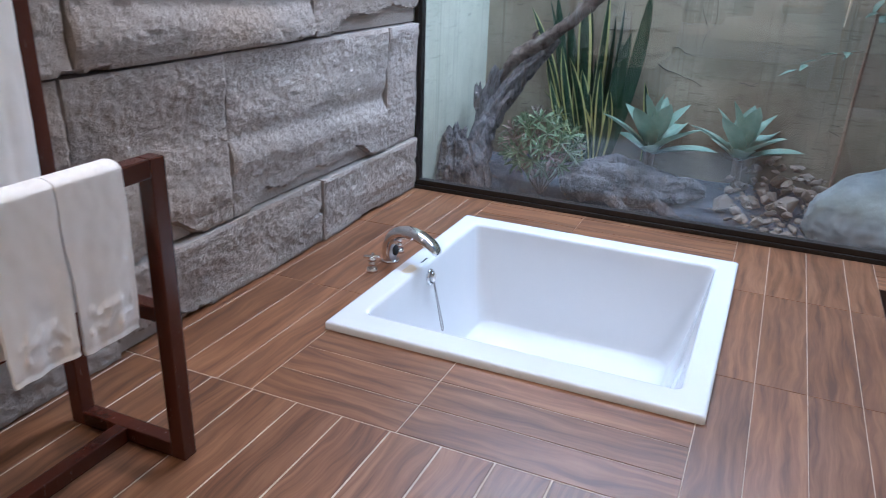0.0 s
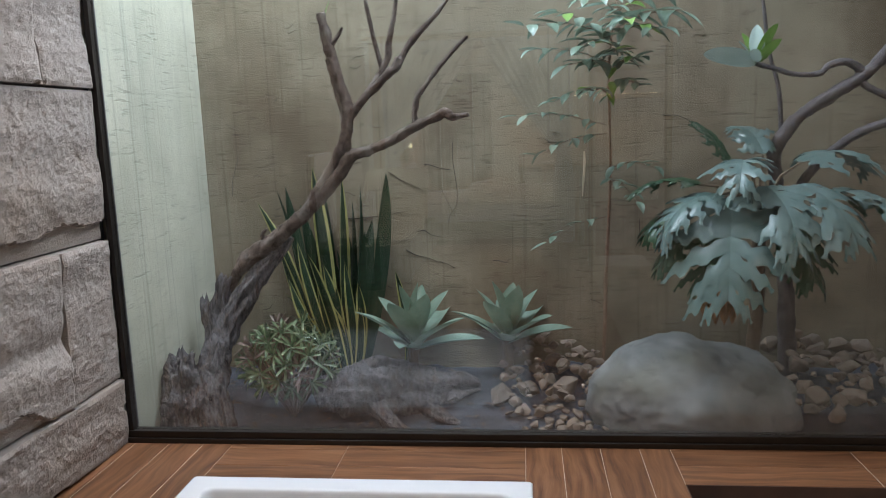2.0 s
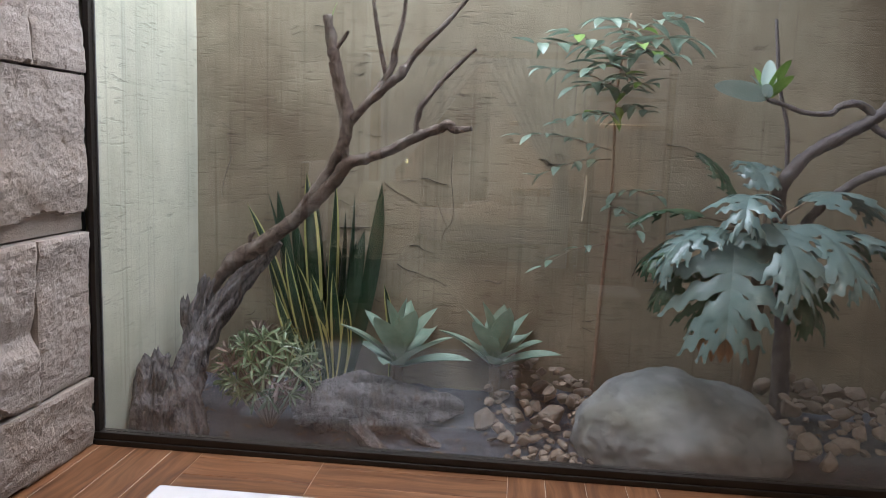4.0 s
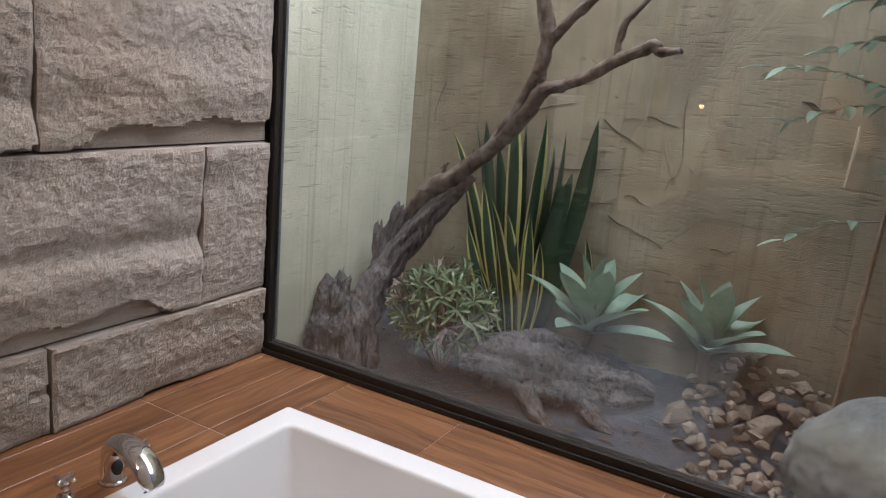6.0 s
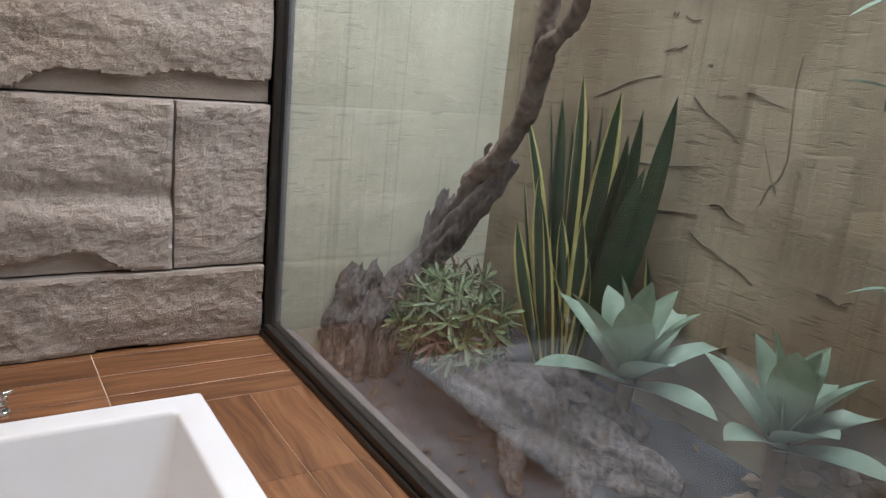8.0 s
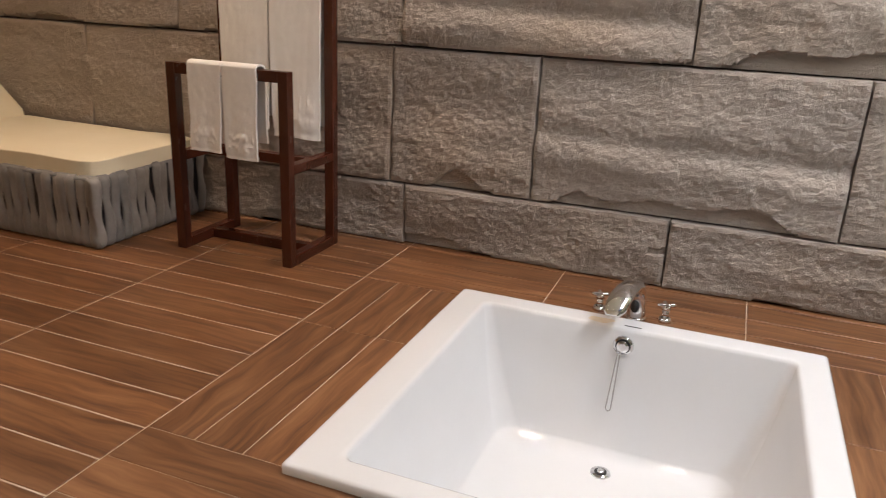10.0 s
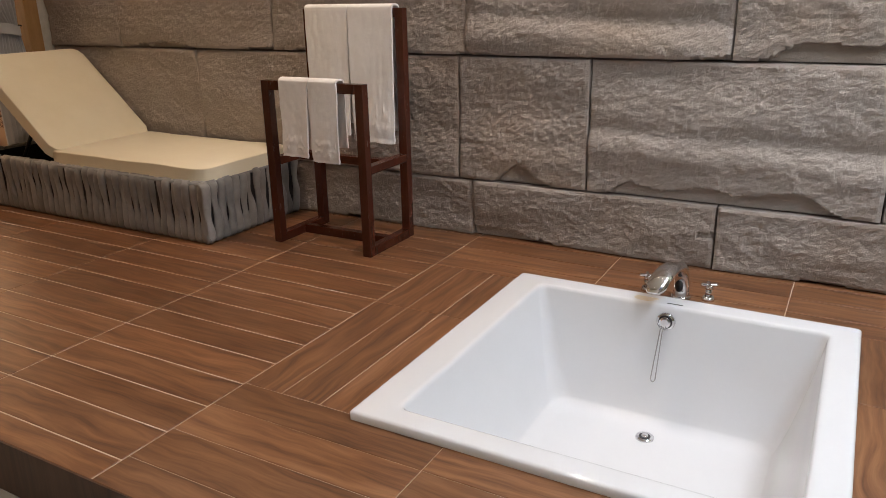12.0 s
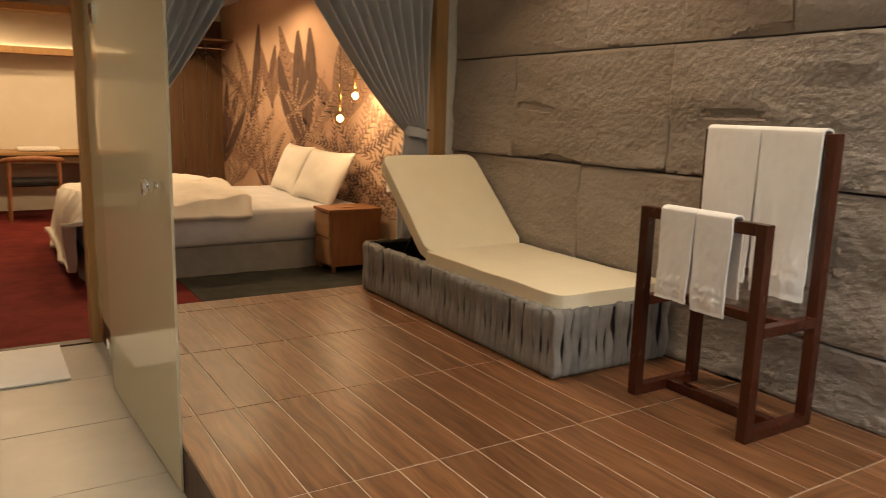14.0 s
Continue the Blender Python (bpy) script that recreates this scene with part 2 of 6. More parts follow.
def foot_haze(m, top, most):
    """Reflection haze painted as a pale film, in uneven patches on a pane's foot."""
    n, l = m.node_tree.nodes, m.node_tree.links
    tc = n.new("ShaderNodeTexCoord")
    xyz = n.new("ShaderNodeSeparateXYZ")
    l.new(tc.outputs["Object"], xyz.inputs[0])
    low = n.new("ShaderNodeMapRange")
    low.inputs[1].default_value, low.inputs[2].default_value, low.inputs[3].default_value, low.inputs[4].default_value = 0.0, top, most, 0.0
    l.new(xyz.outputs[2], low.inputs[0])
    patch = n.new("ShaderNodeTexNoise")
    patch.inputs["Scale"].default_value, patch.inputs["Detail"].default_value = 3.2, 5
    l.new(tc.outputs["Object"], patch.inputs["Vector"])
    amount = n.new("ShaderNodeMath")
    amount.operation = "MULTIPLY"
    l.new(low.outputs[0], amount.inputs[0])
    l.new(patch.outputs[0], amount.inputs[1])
    veil = n.new("ShaderNodeBsdfDiffuse")
    veil.inputs[0].default_value = (0.55, 0.56, 0.57, 1)
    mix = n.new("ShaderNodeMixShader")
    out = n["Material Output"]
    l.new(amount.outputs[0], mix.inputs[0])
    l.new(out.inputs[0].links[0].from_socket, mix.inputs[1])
    l.new(veil.outputs[0], mix.inputs[2])
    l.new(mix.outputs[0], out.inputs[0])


# painted haze: pale film stands in for reflections low on the window
foot_haze(M_GLASS, 0.42, 0.15)
M_FROST = surface("frosted_film_glass", (0.66, 0.60, 0.43), (0.71, 0.65, 0.48), 0.07, scale=1.2, bump=0.0, transmission=0.25, rough_var=0.03)
M_ACRYLIC = surface("white_acrylic", (0.655, 0.66, 0.668), (0.695, 0.70, 0.708), 0.09, scale=2, bump=0.0, rough_var=0.03, coat=0.3)
M_CHROME = surface("chrome", (0.75, 0.75, 0.76), (0.82, 0.82, 0.83), 0.07, metal=1.0, bump=0.0, rough_var=0.03)
M_DARK = surface("dark_slot", (0.01, 0.01, 0.01), (0.02, 0.02, 0.02), 0.6, bump=0)
M_STAIN = surface("rust_stain", (0.64, 0.52, 0.34), (0.68, 0.62, 0.52), 0.25, scale=20, bump=0)
M_MAHOGANY = surface("dark_red_wood", (0.048, 0.0125, 0.007), (0.082, 0.0215, 0.0115), 0.24, scale=5, fine=60, stretch=(1, 1, 0.25), bump=0.05, depth=0.003)
M_TOWEL = surface("white_terry", (0.87, 0.855, 0.83), (0.92, 0.905, 0.88), 0.95, scale=12, fine=420, bump=0.55, depth=0.004, spec=0.1, sheen=0.3)
M_CUSHION = surface("cream_canvas", (0.82, 0.735, 0.54), (0.87, 0.79, 0.60), 0.9, scale=5, fine=500, bump=0.25, depth=0.0015, spec=0.15, sheen=0.15)
M_STRAP = surface("grey_woven_strap", (0.20, 0.188, 0.178), (0.29, 0.275, 0.262), 0.85, scale=14, fine=380, bump=0.4, depth=0.002, spec=0.2, per_object=0.12, sheen=0.2)
M_BLACK = surface("black_metal", (0.012, 0.012, 0.013), (0.025, 0.025, 0.027), 0.5, metal=0.4, bump=0)
M_SOIL = surface("damp_soil", (0.034, 0.040, 0.049), (0.092, 0.104, 0.122), 0.95, scale=9, fine=90, bump=0.9, depth=0.02, spec=0.15)
M_BARK = surface("grey_driftwood", (0.022, 0.018, 0.017), (0.25, 0.235, 0.235), 0.92, scale=26, fine=70, stretch=(2.2, 2.2, 0.8), bump=1.0, depth=0.03, spec=0.15, c3=(0.12, 0.085, 0.06))
M_BRANCH = surface("brown_bark", (0.035, 0.024, 0.018), (0.215, 0.165, 0.135), 0.9, scale=26, fine=90, bump=1.0, depth=0.014, spec=0.15, c3=(0.28, 0.25, 0.22))
M_PLUM = surface("grey_smooth_bark", (0.045, 0.037, 0.037), (0.17, 0.15, 0.148), 0.75, scale=18, fine=70, bump=0.9, depth=0.012)
M_BOULDER = surface("grey_boulder", (0.085, 0.097, 0.098), (0.27, 0.29, 0.285), 0.9, scale=6, fine=60, bump=0.9, depth=0.015, spec=0.2, c3=(0.17, 0.17, 0.13))
M_PEBBLE = surface("tan_pebble", (0.11, 0.082, 0.06), (0.26, 0.205, 0.155), 0.75, scale=9, fine=60, bump=0.25, depth=0.004, per_object=0.25, c3=(0.22, 0.19, 0.155))

# ---- building blocks ----


def mesh_of(name, bm, material, smooth=False):
    me = bpy.data.meshes.new(name)
    bm.normal_update()
    bm.to_mesh(me)
    bm.free()
    for mt in material if isinstance(material, (list, tuple)) else (material,):
        me.materials.append(mt)
    if smooth:
        me.shade_smooth()
    return me


def part(name, bm, material, parent, label="", smooth=False):
    ob = new(name, mesh_of(name, bm, material, smooth))
    ob.parent = parent
    if label:
        ob["label"] = label
    return ob


def solid(name, bm, material, label="", category="", kind="", group="", smooth=False):
    return tagged(new(name, mesh_of(name, bm, material, smooth)), label, category, group, kind)


def thing(name, label, category, group="", at=(0, 0, 0)):
    ob = tagged(new(name), label, category, group)
    ob.location = at
    ob.empty_display_size = 0.1
    return ob


def box(bm, x0, x1, y0, y1, z0, z1, bevel=0.0, m=None):
    r = bmesh.ops.create_cube(bm, size=1, matrix=Matrix.Translation(((x0 + x1) / 2, (y0 + y1) / 2, (z0 + z1) / 2)) @ Matrix.Diagonal((x1 - x0, y1 - y0, z1 - z0, 1)))
    vs = r["verts"]
    if bevel:
        es = list({e for v in vs for e in v.link_edges})
        vs = bmesh.ops.bevel(bm, geom=es, offset=bevel, segments=2, affect="EDGES", profile=0.6)["verts"] + [v for v in vs if v.is_valid]
    if m is not None:
        bmesh.ops.transform(bm, matrix=m, verts=list({v for v in vs if v.is_valid}))
    return bm


def boxes(*specs, bevel=0.0):
    bm = bmesh.new()
    for s in specs:
        box(bm, *s, bevel=bevel)
    return bm


def tube(bm, pts, radii, n=10, cap=True, rough=0.0, seed=0.0, freq=9.0):
    """A tapered limb through pts, of radius radii (one each)."""
    pts = [Vector(p) for p in pts]
    side = Vector((0.31, 0.83, 0.47))
    rings = []
    for i, p in enumerate(pts):
        d = (pts[min(i + 1, len(pts) - 1)] - pts[max(i - 1, 0)]).normalized()
        u = d.cross(side).normalized()
        side = u.cross(d).normalized()
        ring = []
        for k in range(n):
            a = 2 * math.pi * k / n
            w = u * math.cos(a) + side * math.sin(a)
            r = radii[i] if isinstance(radii, (list, tuple)) else radii
            if rough:
                sv = Vector((seed, seed, seed))
                r *= 1 + rough * (noise.noise((p + w * 0.05) * freq + sv) + 0.55 * noise.noise(w * 3.1 + p * 2.0 + sv) + 0.4 * noise.noise(w * 7 + p * freq * 1.5 + sv))
                if rough >= 0.5:
                    r *= 0.70 + 0.55 * abs(noise.noise(w * 4.5 + p * 3.0 + sv)) + 0.40 * abs(noise.noise(w * 8 + p * 9 + sv)) + 0.30 * abs(noise.noise((p + w * r) * 30 + sv)) + 0.18 * noise.noise((p + w * r) * 70 + sv)
            ring.append(bm.verts.new(p + w * r))
        rings.append(ring)
    for a, b in zip(rings, rings[1:]):
        for k in range(n):
            bm.faces.new((a[k], a[(k + 1) % n], b[(k + 1) % n], b[k]))
    if cap:
        bm.faces.new(rings[0][::-1])
        bm.faces.new(rings[-1])
    return bm


def smooth_line(pts, steps=6):
    """Points along a smooth curve through pts (Catmull-Rom); pts may carry more numbers than three."""
    out = []
    for i in range(len(pts) - 1):
        p = [np.array(pts[max(0, min(len(pts) - 1, i + k))], float) for k in (-1, 0, 1, 2)]
        for s in range(steps):
            t = s / steps
            out.append(0.5 * (2 * p[1] + (p[2] - p[0]) * t + (2 * p[0] - 5 * p[1] + 4 * p[2] - p[3]) * t * t + (3 * p[1] - p[0] - 3 * p[2] + p[3]) * t ** 3))
    out.append(np.array(pts[-1], float))
    return out


def limb(bm, pts, steps=6, n=10, rough=0.0, seed=0.0, freq=9.0):
    """A curved limb; each point is x, y, z, radius."""
    line = smooth_line(pts, steps)
    return tube(bm, [q[:3] for q in line], [max(0.0015, q[3]) for q in line], n, True, rough, seed, freq)


def sheet(bm, rows, closed=False):
    """Quads over a grid of points."""
    vs = [[bm.verts.new(p) for p in r] for r in rows]
    for a, b in zip(vs, vs[1:]):
        for k in range(len(a) - (0 if closed else 1)):
            q = (k + 1) % len(a)
            bm.faces.new((a[k], a[q], b[q], b[k]))
    return vs


def cyl(bm, at, r0, r1, h, n=24, m=None):
    mm = Matrix.Translation(at) @ (m or Matrix()) @ Matrix.Translation((0, 0, h / 2))
    bmesh.ops.create_cone(bm, cap_ends=True, segments=n, radius1=r0, radius2=r1, depth=h, matrix=mm)
    return bm


# ---- structure ----
TUB = (-1.265, 0.045, 2.214, 3.541)
PIT_X, PIT_Y = 0.605, 3.59
EAST_X = 2.6
deck = solid("floor_deck", boxes(
    (-1.80, PIT_X - 0.006, SOUTH_Y, TUB[2] + 0.06, LOW - 0.3, -0.002),
    (-1.80, TUB[0] + 0.06, TUB[2] + 0.06, TUB[3] - 0.06, LOW - 0.3, -0.002),
    (TUB[1] - 0.06, PIT_X - 0.006, TUB[2] + 0.06, TUB[3] - 0.06, LOW - 0.3, -0.002),
    (-1.80, PIT_X - 0.006, TUB[3] - 0.06, GLASS_Y + 0.06, LOW - 0.3, -0.002),
    (PIT_X - 0.006, EAST_X, PIT_Y + 0.006, GLASS_Y + 0.06, LOW - 0.3, -0.002),
    (TUB[0] + 0.06, TUB[1] - 0.06, TUB[2] + 0.06, TUB[3] - 0.06, LOW - 0.5, LOW - 0.45)), M_GROUT,
    "raised deck of brown wood-look tiles with pale joints", "floor", "structure")
floor_low = solid("floor_low", boxes((PIT_X - 0.006, EAST_X, SOUTH_Y - 0.05, PIT_Y + 0.006, LOW - 0.3, LOW - 0.003)), M_TILE_GROUT,
                  "lower wet-area floor of pale grey tiles", "floor", "structure")
carpet = solid("floor_bedroom", boxes((MURAL_X, 4.2, FAR_Y, SOUTH_Y - 0.05, LOW - 0.3, LOW)),
               surface("red_carpet", (0.11, 0.016, 0.014), (0.20, 0.034, 0.028), 0.95, scale=5, fine=260, bump=0.6, depth=0.006, spec=0.1, c3=(0.09, 0.015, 0.02)),
               "dark red patterned bedroom carpet", "carpet", "structure")
rug = solid("floor_strip", boxes((MURAL_X + 0.01, -0.12, -2.98, SOUTH_Y - 0.05, LOW + 0.001, LOW + 0.006)),
            surface("dark_carpet", (0.03, 0.034, 0.03), (0.07, 0.07, 0.06), 0.95, scale=5, fine=260, bump=0.5, depth=0.005, spec=0.1),
            "dark grey strip of carpet beside the bed", "carpet", "structure")
wall_west = solid("wall_west", boxes((-2.1, -1.795, SOUTH_Y, GLASS_Y + 0.05, LOW - 0.3, 3.05)), M_MORTAR,
                  "wall of large split-faced grey sandstone blocks", "wall", "structure")
wall_east = solid("wall_east", boxes((EAST_X, EAST_X + 0.15, SOUTH_Y, GLASS_Y, LOW - 0.3, 3.05)), M_PLASTER, "plain cream wall", "wall", "structure")
wall_south = solid("wall_south", boxes((1.62, EAST_X, SOUTH_Y - 0.16, SOUTH_Y - 0.02, LOW, 3.05), (-1.735, 1.62, SOUTH_Y - 0.16, SOUTH_Y - 0.02, 2.34, 3.05)),
                   M_PLASTER, "cream wall round the openings to the bedroom", "wall", "structure")
ceiling = solid("ceiling", boxes((-2.1, EAST_X + 0.15, SOUTH_Y - 0.16, GLASS_Y + 0.05, 3.05, 3.2)), M_CEILING, "plain pale ceiling", "ceiling", "structure")
ceiling_bed = solid("ceiling_bedroom", boxes((MURAL_X - 0.2, 4.35, FAR_Y - 0.2, SOUTH_Y - 0.16, 2.48, 2.7)), M_CEILING, "plain pale bedroom ceiling", "ceiling", "structure")
M_MURAL = surface("warm_mural_paper", (0.56, 0.37, 0.25), (0.68, 0.48, 0.34), 0.8, scale=1.4, fine=30, bump=0.03, depth=0.002, c3=(0.45, 0.25, 0.17))
wall_mural = solid("wall_mural", boxes((MURAL_X - 0.15, MURAL_X, FAR_Y, SOUTH_Y - 0.02, LOW, 2.48)), M_MURAL, "papered bedroom wall with a brown jungle mural", "wall", "structure")
wall_far = solid("wall_far", boxes((MURAL_X, 4.2, FAR_Y - 0.15, FAR_Y, LOW, 2.48), (4.2, 4.35, FAR_Y - 0.15, SOUTH_Y - 0.16, LOW, 2.48), (EAST_X, 4.2, SOUTH_Y - 0.31, SOUTH_Y - 0.16, LOW, 2.48)),
                 M_PLASTER, "cream far bedroom wall", "wall", "structure")
# planted court
court_back = solid("wall_court_back", boxes((SIDE_X - 0.2, 3.4, WALL_Y, WALL_Y + 0.2, -0.6, 3.4)), M_COURT, "weathered ochre render wall behind the plants", "wall", "structure")
court_side = solid("wall_court_side", boxes((SIDE_X - 0.2, SIDE_X, GLASS_Y + 0.05, WALL_Y, -0.6, 3.4)), M_COURT_SIDE, "pale green render side wall of the court", "wall", "structure")
court_end = solid("wall_court_end", boxes((3.2, 3.4, GLASS_Y + 0.05, WALL_Y, -0.6, 3.4)), M_COURT, "plain render end wall of the court", "wall", "structure")
court_head = solid("wall_court_head", boxes((SIDE_X - 0.2, 3.4, GLASS_Y - 0.06, GLASS_Y + 0.05, 2.95, 3.4), (EAST_X, 3.4, GLASS_Y - 0.06, GLASS_Y + 0.05, -0.6, 2.95)), M_PLASTER, "wall above the large window", "wall", "structure")


def soil_height(x, y):
    return -0.13 + 0.16 * max(0, (y - 4.15)) + 0.05 * noise.noise(Vector((x * 2.2, y * 2.2, 3))) + 0.02 * noise.noise(Vector((x * 9, y * 9, 1)))


bm = bmesh.new()
sheet(bm, [[(x, y, soil_height(x, y)) for x in np.linspace(SIDE_X - 0.02, 3.22, 110)] for y in np.linspace(GLASS_Y + 0.02, WALL_Y + 0.02, 34)])
solid("ground_court", bm, M_SOIL, "dark damp soil of the planted court", "ground", "structure", smooth=True)

# window: frame and panes
M_SEALANT = surface("grey_sealant", (0.11, 0.115, 0.122), (0.16, 0.165, 0.172), 0.7, scale=12)
window = thing("window_1", "floor-to-ceiling fixed window in a dark bronze frame", "window")
window["kind"] = "structure"
part("window_sill", boxes((-1.735, EAST_X, 3.895, 3.985, 0.0, 0.022), (-1.735, EAST_X, 3.905, 3.93, 0.022, 0.052), (-1.735, EAST_X, 3.952, 3.98, 0.022, 0.045), bevel=0.003), M_FRAME, window)
part("window_post", boxes((-1.734, -1.710, 3.908, 3.958, 0.052, 2.95), bevel=0.003), M_FRAME, window)
part("post_seal", boxes((-1.734, -1.722, 3.958, 3.985, 0.052, 2.95), bevel=0.002), M_SEALANT, window, "dull grey sealant strip")
part("window_head", boxes((-1.735, EAST_X, 3.905, 3.98, 2.9, 2.95), bevel=0.003), M_FRAME, window)
part("outer_ledge", boxes((-1.734, EAST_X, 3.986, 4.035, -0.3, 0.018), bevel=0.003), M_SEALANT, window, "dull grey outer ledge")
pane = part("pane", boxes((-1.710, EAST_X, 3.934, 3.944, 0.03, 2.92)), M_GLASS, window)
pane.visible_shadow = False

# posts of the opening to the bedroom
M_OAK = surface("honey_oak", (0.33, 0.18, 0.068), (0.45, 0.27, 0.115), 0.45, scale=5, fine=40, stretch=(6, 6, 0.5), bump=0.1, depth=0.002)
solid("door_post", boxes((-1.672, -1.575, SOUTH_Y - 0.15, SOUTH_Y - 0.005, LOW, 2.3), bevel=0.004), M_OAK, "honey oak post beside the curtain", "door frame", "structure")
solid("door_post", boxes((0.612, 0.665, SOUTH_Y - 0.15, SOUTH_Y - 0.005, LOW, 2.34), bevel=0.004), M_OAK, "honey oak post between corridor and curtain", "door frame", "structure")
solid("door_post", boxes((1.56, 1.62, SOUTH_Y - 0.15, SOUTH_Y - 0.005, LOW, 2.34), bevel=0.004), M_OAK, "honey oak corridor door post", "door frame", "structure")
solid("door_head", boxes((-1.735, 1.62, SOUTH_Y - 0.15, SOUTH_Y - 0.005, 2.3, 2.34), bevel=0.004), M_OAK, "honey oak head of the opening", "door frame", "structure")
solid("threshold", boxes((0.665, 1.56, SOUTH_Y - 0.10, SOUTH_Y - 0.02, LOW - 0.01, LOW + 0.008), bevel=0.003), M_RISER, "dark wooden threshold", "threshold", "structure")
bm = bmesh.new()
foam = []
for i in range(60):
    z = 0.0 + 2.3 * i / 59
    e = 0.012 * noise.noise(Vector((0, 3, z * 7))) + 0.006 * noise.noise(Vector((0, 9, z * 30)))
    foam.append([(-1.80, SOUTH_Y - 0.03, z), (-1.79, SOUTH_Y - 0.012, z), (-1.70 + e, SOUTH_Y - 0.004, z), (-1.672 + 0.4 * e, SOUTH_Y - 0.006, z), (-1.673, SOUTH_Y - 0.06, z)])
sheet(bm, foam)
solid("trim_filler", bm, surface("white_filler", (0.55, 0.53, 0.48), (0.68, 0.66, 0.60), 0.9, scale=20, bump=0.4), "ragged white filler between post and stone", "trim", "structure")

# tub ------------------------------------------------------------------
tub = thing("bathtub", "square white acrylic tub sunk into the deck", "bathtub")


def round_rect(x0, x1, y0, y1, r, z, n=7):
    out = []
    for cx, cy, a0 in ((x1 - r, y1 - r, 0), (x0 + r, y1 - r, 90), (x0 + r, y0 + r, 180), (x1 - r, y0 + r, 270)):
        for k in range(n + 1):
            a = radians(a0 + 90 * k / n)
            out.append((cx + r * math.cos(a), cy + r * math.sin(a), z))
    return out


IN = (-1.165, -0.045, 2.345, 3.437)
BOT = (-1.06, -0.17, 2.47, 3.31, -0.42)
rings = [round_rect(*TUB, 0.012, 0.0), round_rect(*TUB, 0.012, 0.022),
         round_rect(TUB[0] + 0.006, TUB[1] - 0.006, TUB[2] + 0.006, TUB[3] - 0.006, 0.012, 0.028),
         round_rect(TUB[0] + 0.013, TUB[1] - 0.013, TUB[2] + 0.013, TUB[3] - 0.013, 0.012, 0.0285),
         round_rect(IN[0] - 0.02, IN[1] + 0.02, IN[2] - 0.02, IN[3] + 0.02, 0.03, 0.0280),
         round_rect(IN[0] - 0.010, IN[1] + 0.010, IN[2] - 0.010, IN[3] + 0.010, 0.03, 0.027),
         round_rect(IN[0] - 0.003, IN[1] + 0.003, IN[2] - 0.003, IN[3] + 0.003, 0.03, 0.023),
         round_rect(*IN, 0.03, 0.012)]
for f, s in ((0.2, 0.06), (0.4, 0.14), (0.6, 0.27), (0.75, 0.42), (0.86, 0.58), (0.93, 0.72), (0.975, 0.87), (1.0, 1.0)):
    k = 0.55 * f + 0.45 * s
    rings.append(round_rect(IN[0] + (BOT[0] - IN[0]) * k, IN[1] + (BOT[1] - IN[1]) * k, IN[2] + (BOT[2] - IN[2]) * k, IN[3] + (BOT[3] - IN[3]) * k, 0.03 + 0.05 * f, 0.012 + (BOT[4] - 0.012) * f))
rings.append(round_rect(BOT[0] + 0.06, BOT[1] - 0.06, BOT[2] + 0.06, BOT[3] - 0.06, 0.06, BOT[4] - 0.012))
bm = bmesh.new()
vs = sheet(bm, rings, closed=True)
bm.faces.new(vs[-1])
bmesh.ops.recalc_face_normals(bm, faces=bm.faces)
shell = part("shell", bm, M_ACRYLIC, tub, smooth=True)
bm = bmesh.new()
DR = (-0.93, 2.875)
cyl(bm, (DR[0], DR[1], BOT[4] - 0.011), 0.036, 0.034, 0.006)
cyl(bm, (DR[0], DR[1], BOT[4] - 0.006), 0.014, 0.012, 0.008)
drain = part("drain", bm, M_CHROME, tub, "chrome drain", True)
part("drain_hole", cyl(bmesh.new(), (DR[0], DR[1], BOT[4] - 0.008), 0.022, 0.022, 0.0045), M_DARK, drain)
FLAT = pose(0, 0, 0, 0, 84, 0)
overflow = part("overflow", cyl(bmesh.new(), (-1.154, 2.873, -0.033), 0.037, 0.034, 0.010, 32, FLAT), M_CHROME, tub, "chrome overflow ring", True)
part("gap", cyl(bmesh.new(), (-1.145, 2.873, -0.032), 0.027, 0.027, 0.003, 28, FLAT), M_DARK, overflow)
part("cap", cyl(cyl(bmesh.new(), (-1.143, 2.873, -0.032), 0.023, 0.022, 0.010, 28, FLAT), (-1.133, 2.873, -0.031), 0.022, 0.014, 0.004, 28, FLAT), M_CHROME, overflow, "domed chrome cap")
drop = [(-1.129 + 0.050 * f, 2.864 - 0.008 * f, -0.050 - 0.205 * f) for f in np.linspace(0, 1, 9)]
chain = [(x, y - 0.004 - 0.005 * k / 8, z) for k, (x, y, z) in enumerate(drop)]
end = drop[-1]
chain += [(end[0] + 0.002, end[1] - 0.005, end[2] - 0.008), (end[0] + 0.002, end[1], end[2] - 0.011), (end[0] + 0.002, end[1] + 0.005, end[2] - 0.008)]
back = [(x, y + 0.004 + 0.005 * k / 8, z) for k, (x, y, z) in reversed(list(enumerate(drop)))]
part("chain", tube(bmesh.new(), chain + back, 0.0023, 6), surface("dull_chain", (0.26, 0.25, 0.24), (0.42, 0.41, 0.40), 0.4, metal=0.8, bump=0), overflow, "thin chrome chain", True)
part("badge", boxes((-1.197, -1.189, 2.865, 2.925, 0.027, 0.0285)), M_FRAME, tub, "small printed mark")
bm = bmesh.new()
bm.faces.new([bm.verts.new((-1.215 + 0.035 * math.cos(a) * (1 + 0.25 * noise.noise(Vector((a, 0, 0)))), 2.775 + 0.045 * math.sin(a) * (1 + 0.3 * noise.noise(Vector((0, a, 0)))), 0.0283)) for a in np.linspace(0, 2 * math.pi, 24, endpoint=False)])
part("stain", bm, M_STAIN, tub, "yellowish water stain")

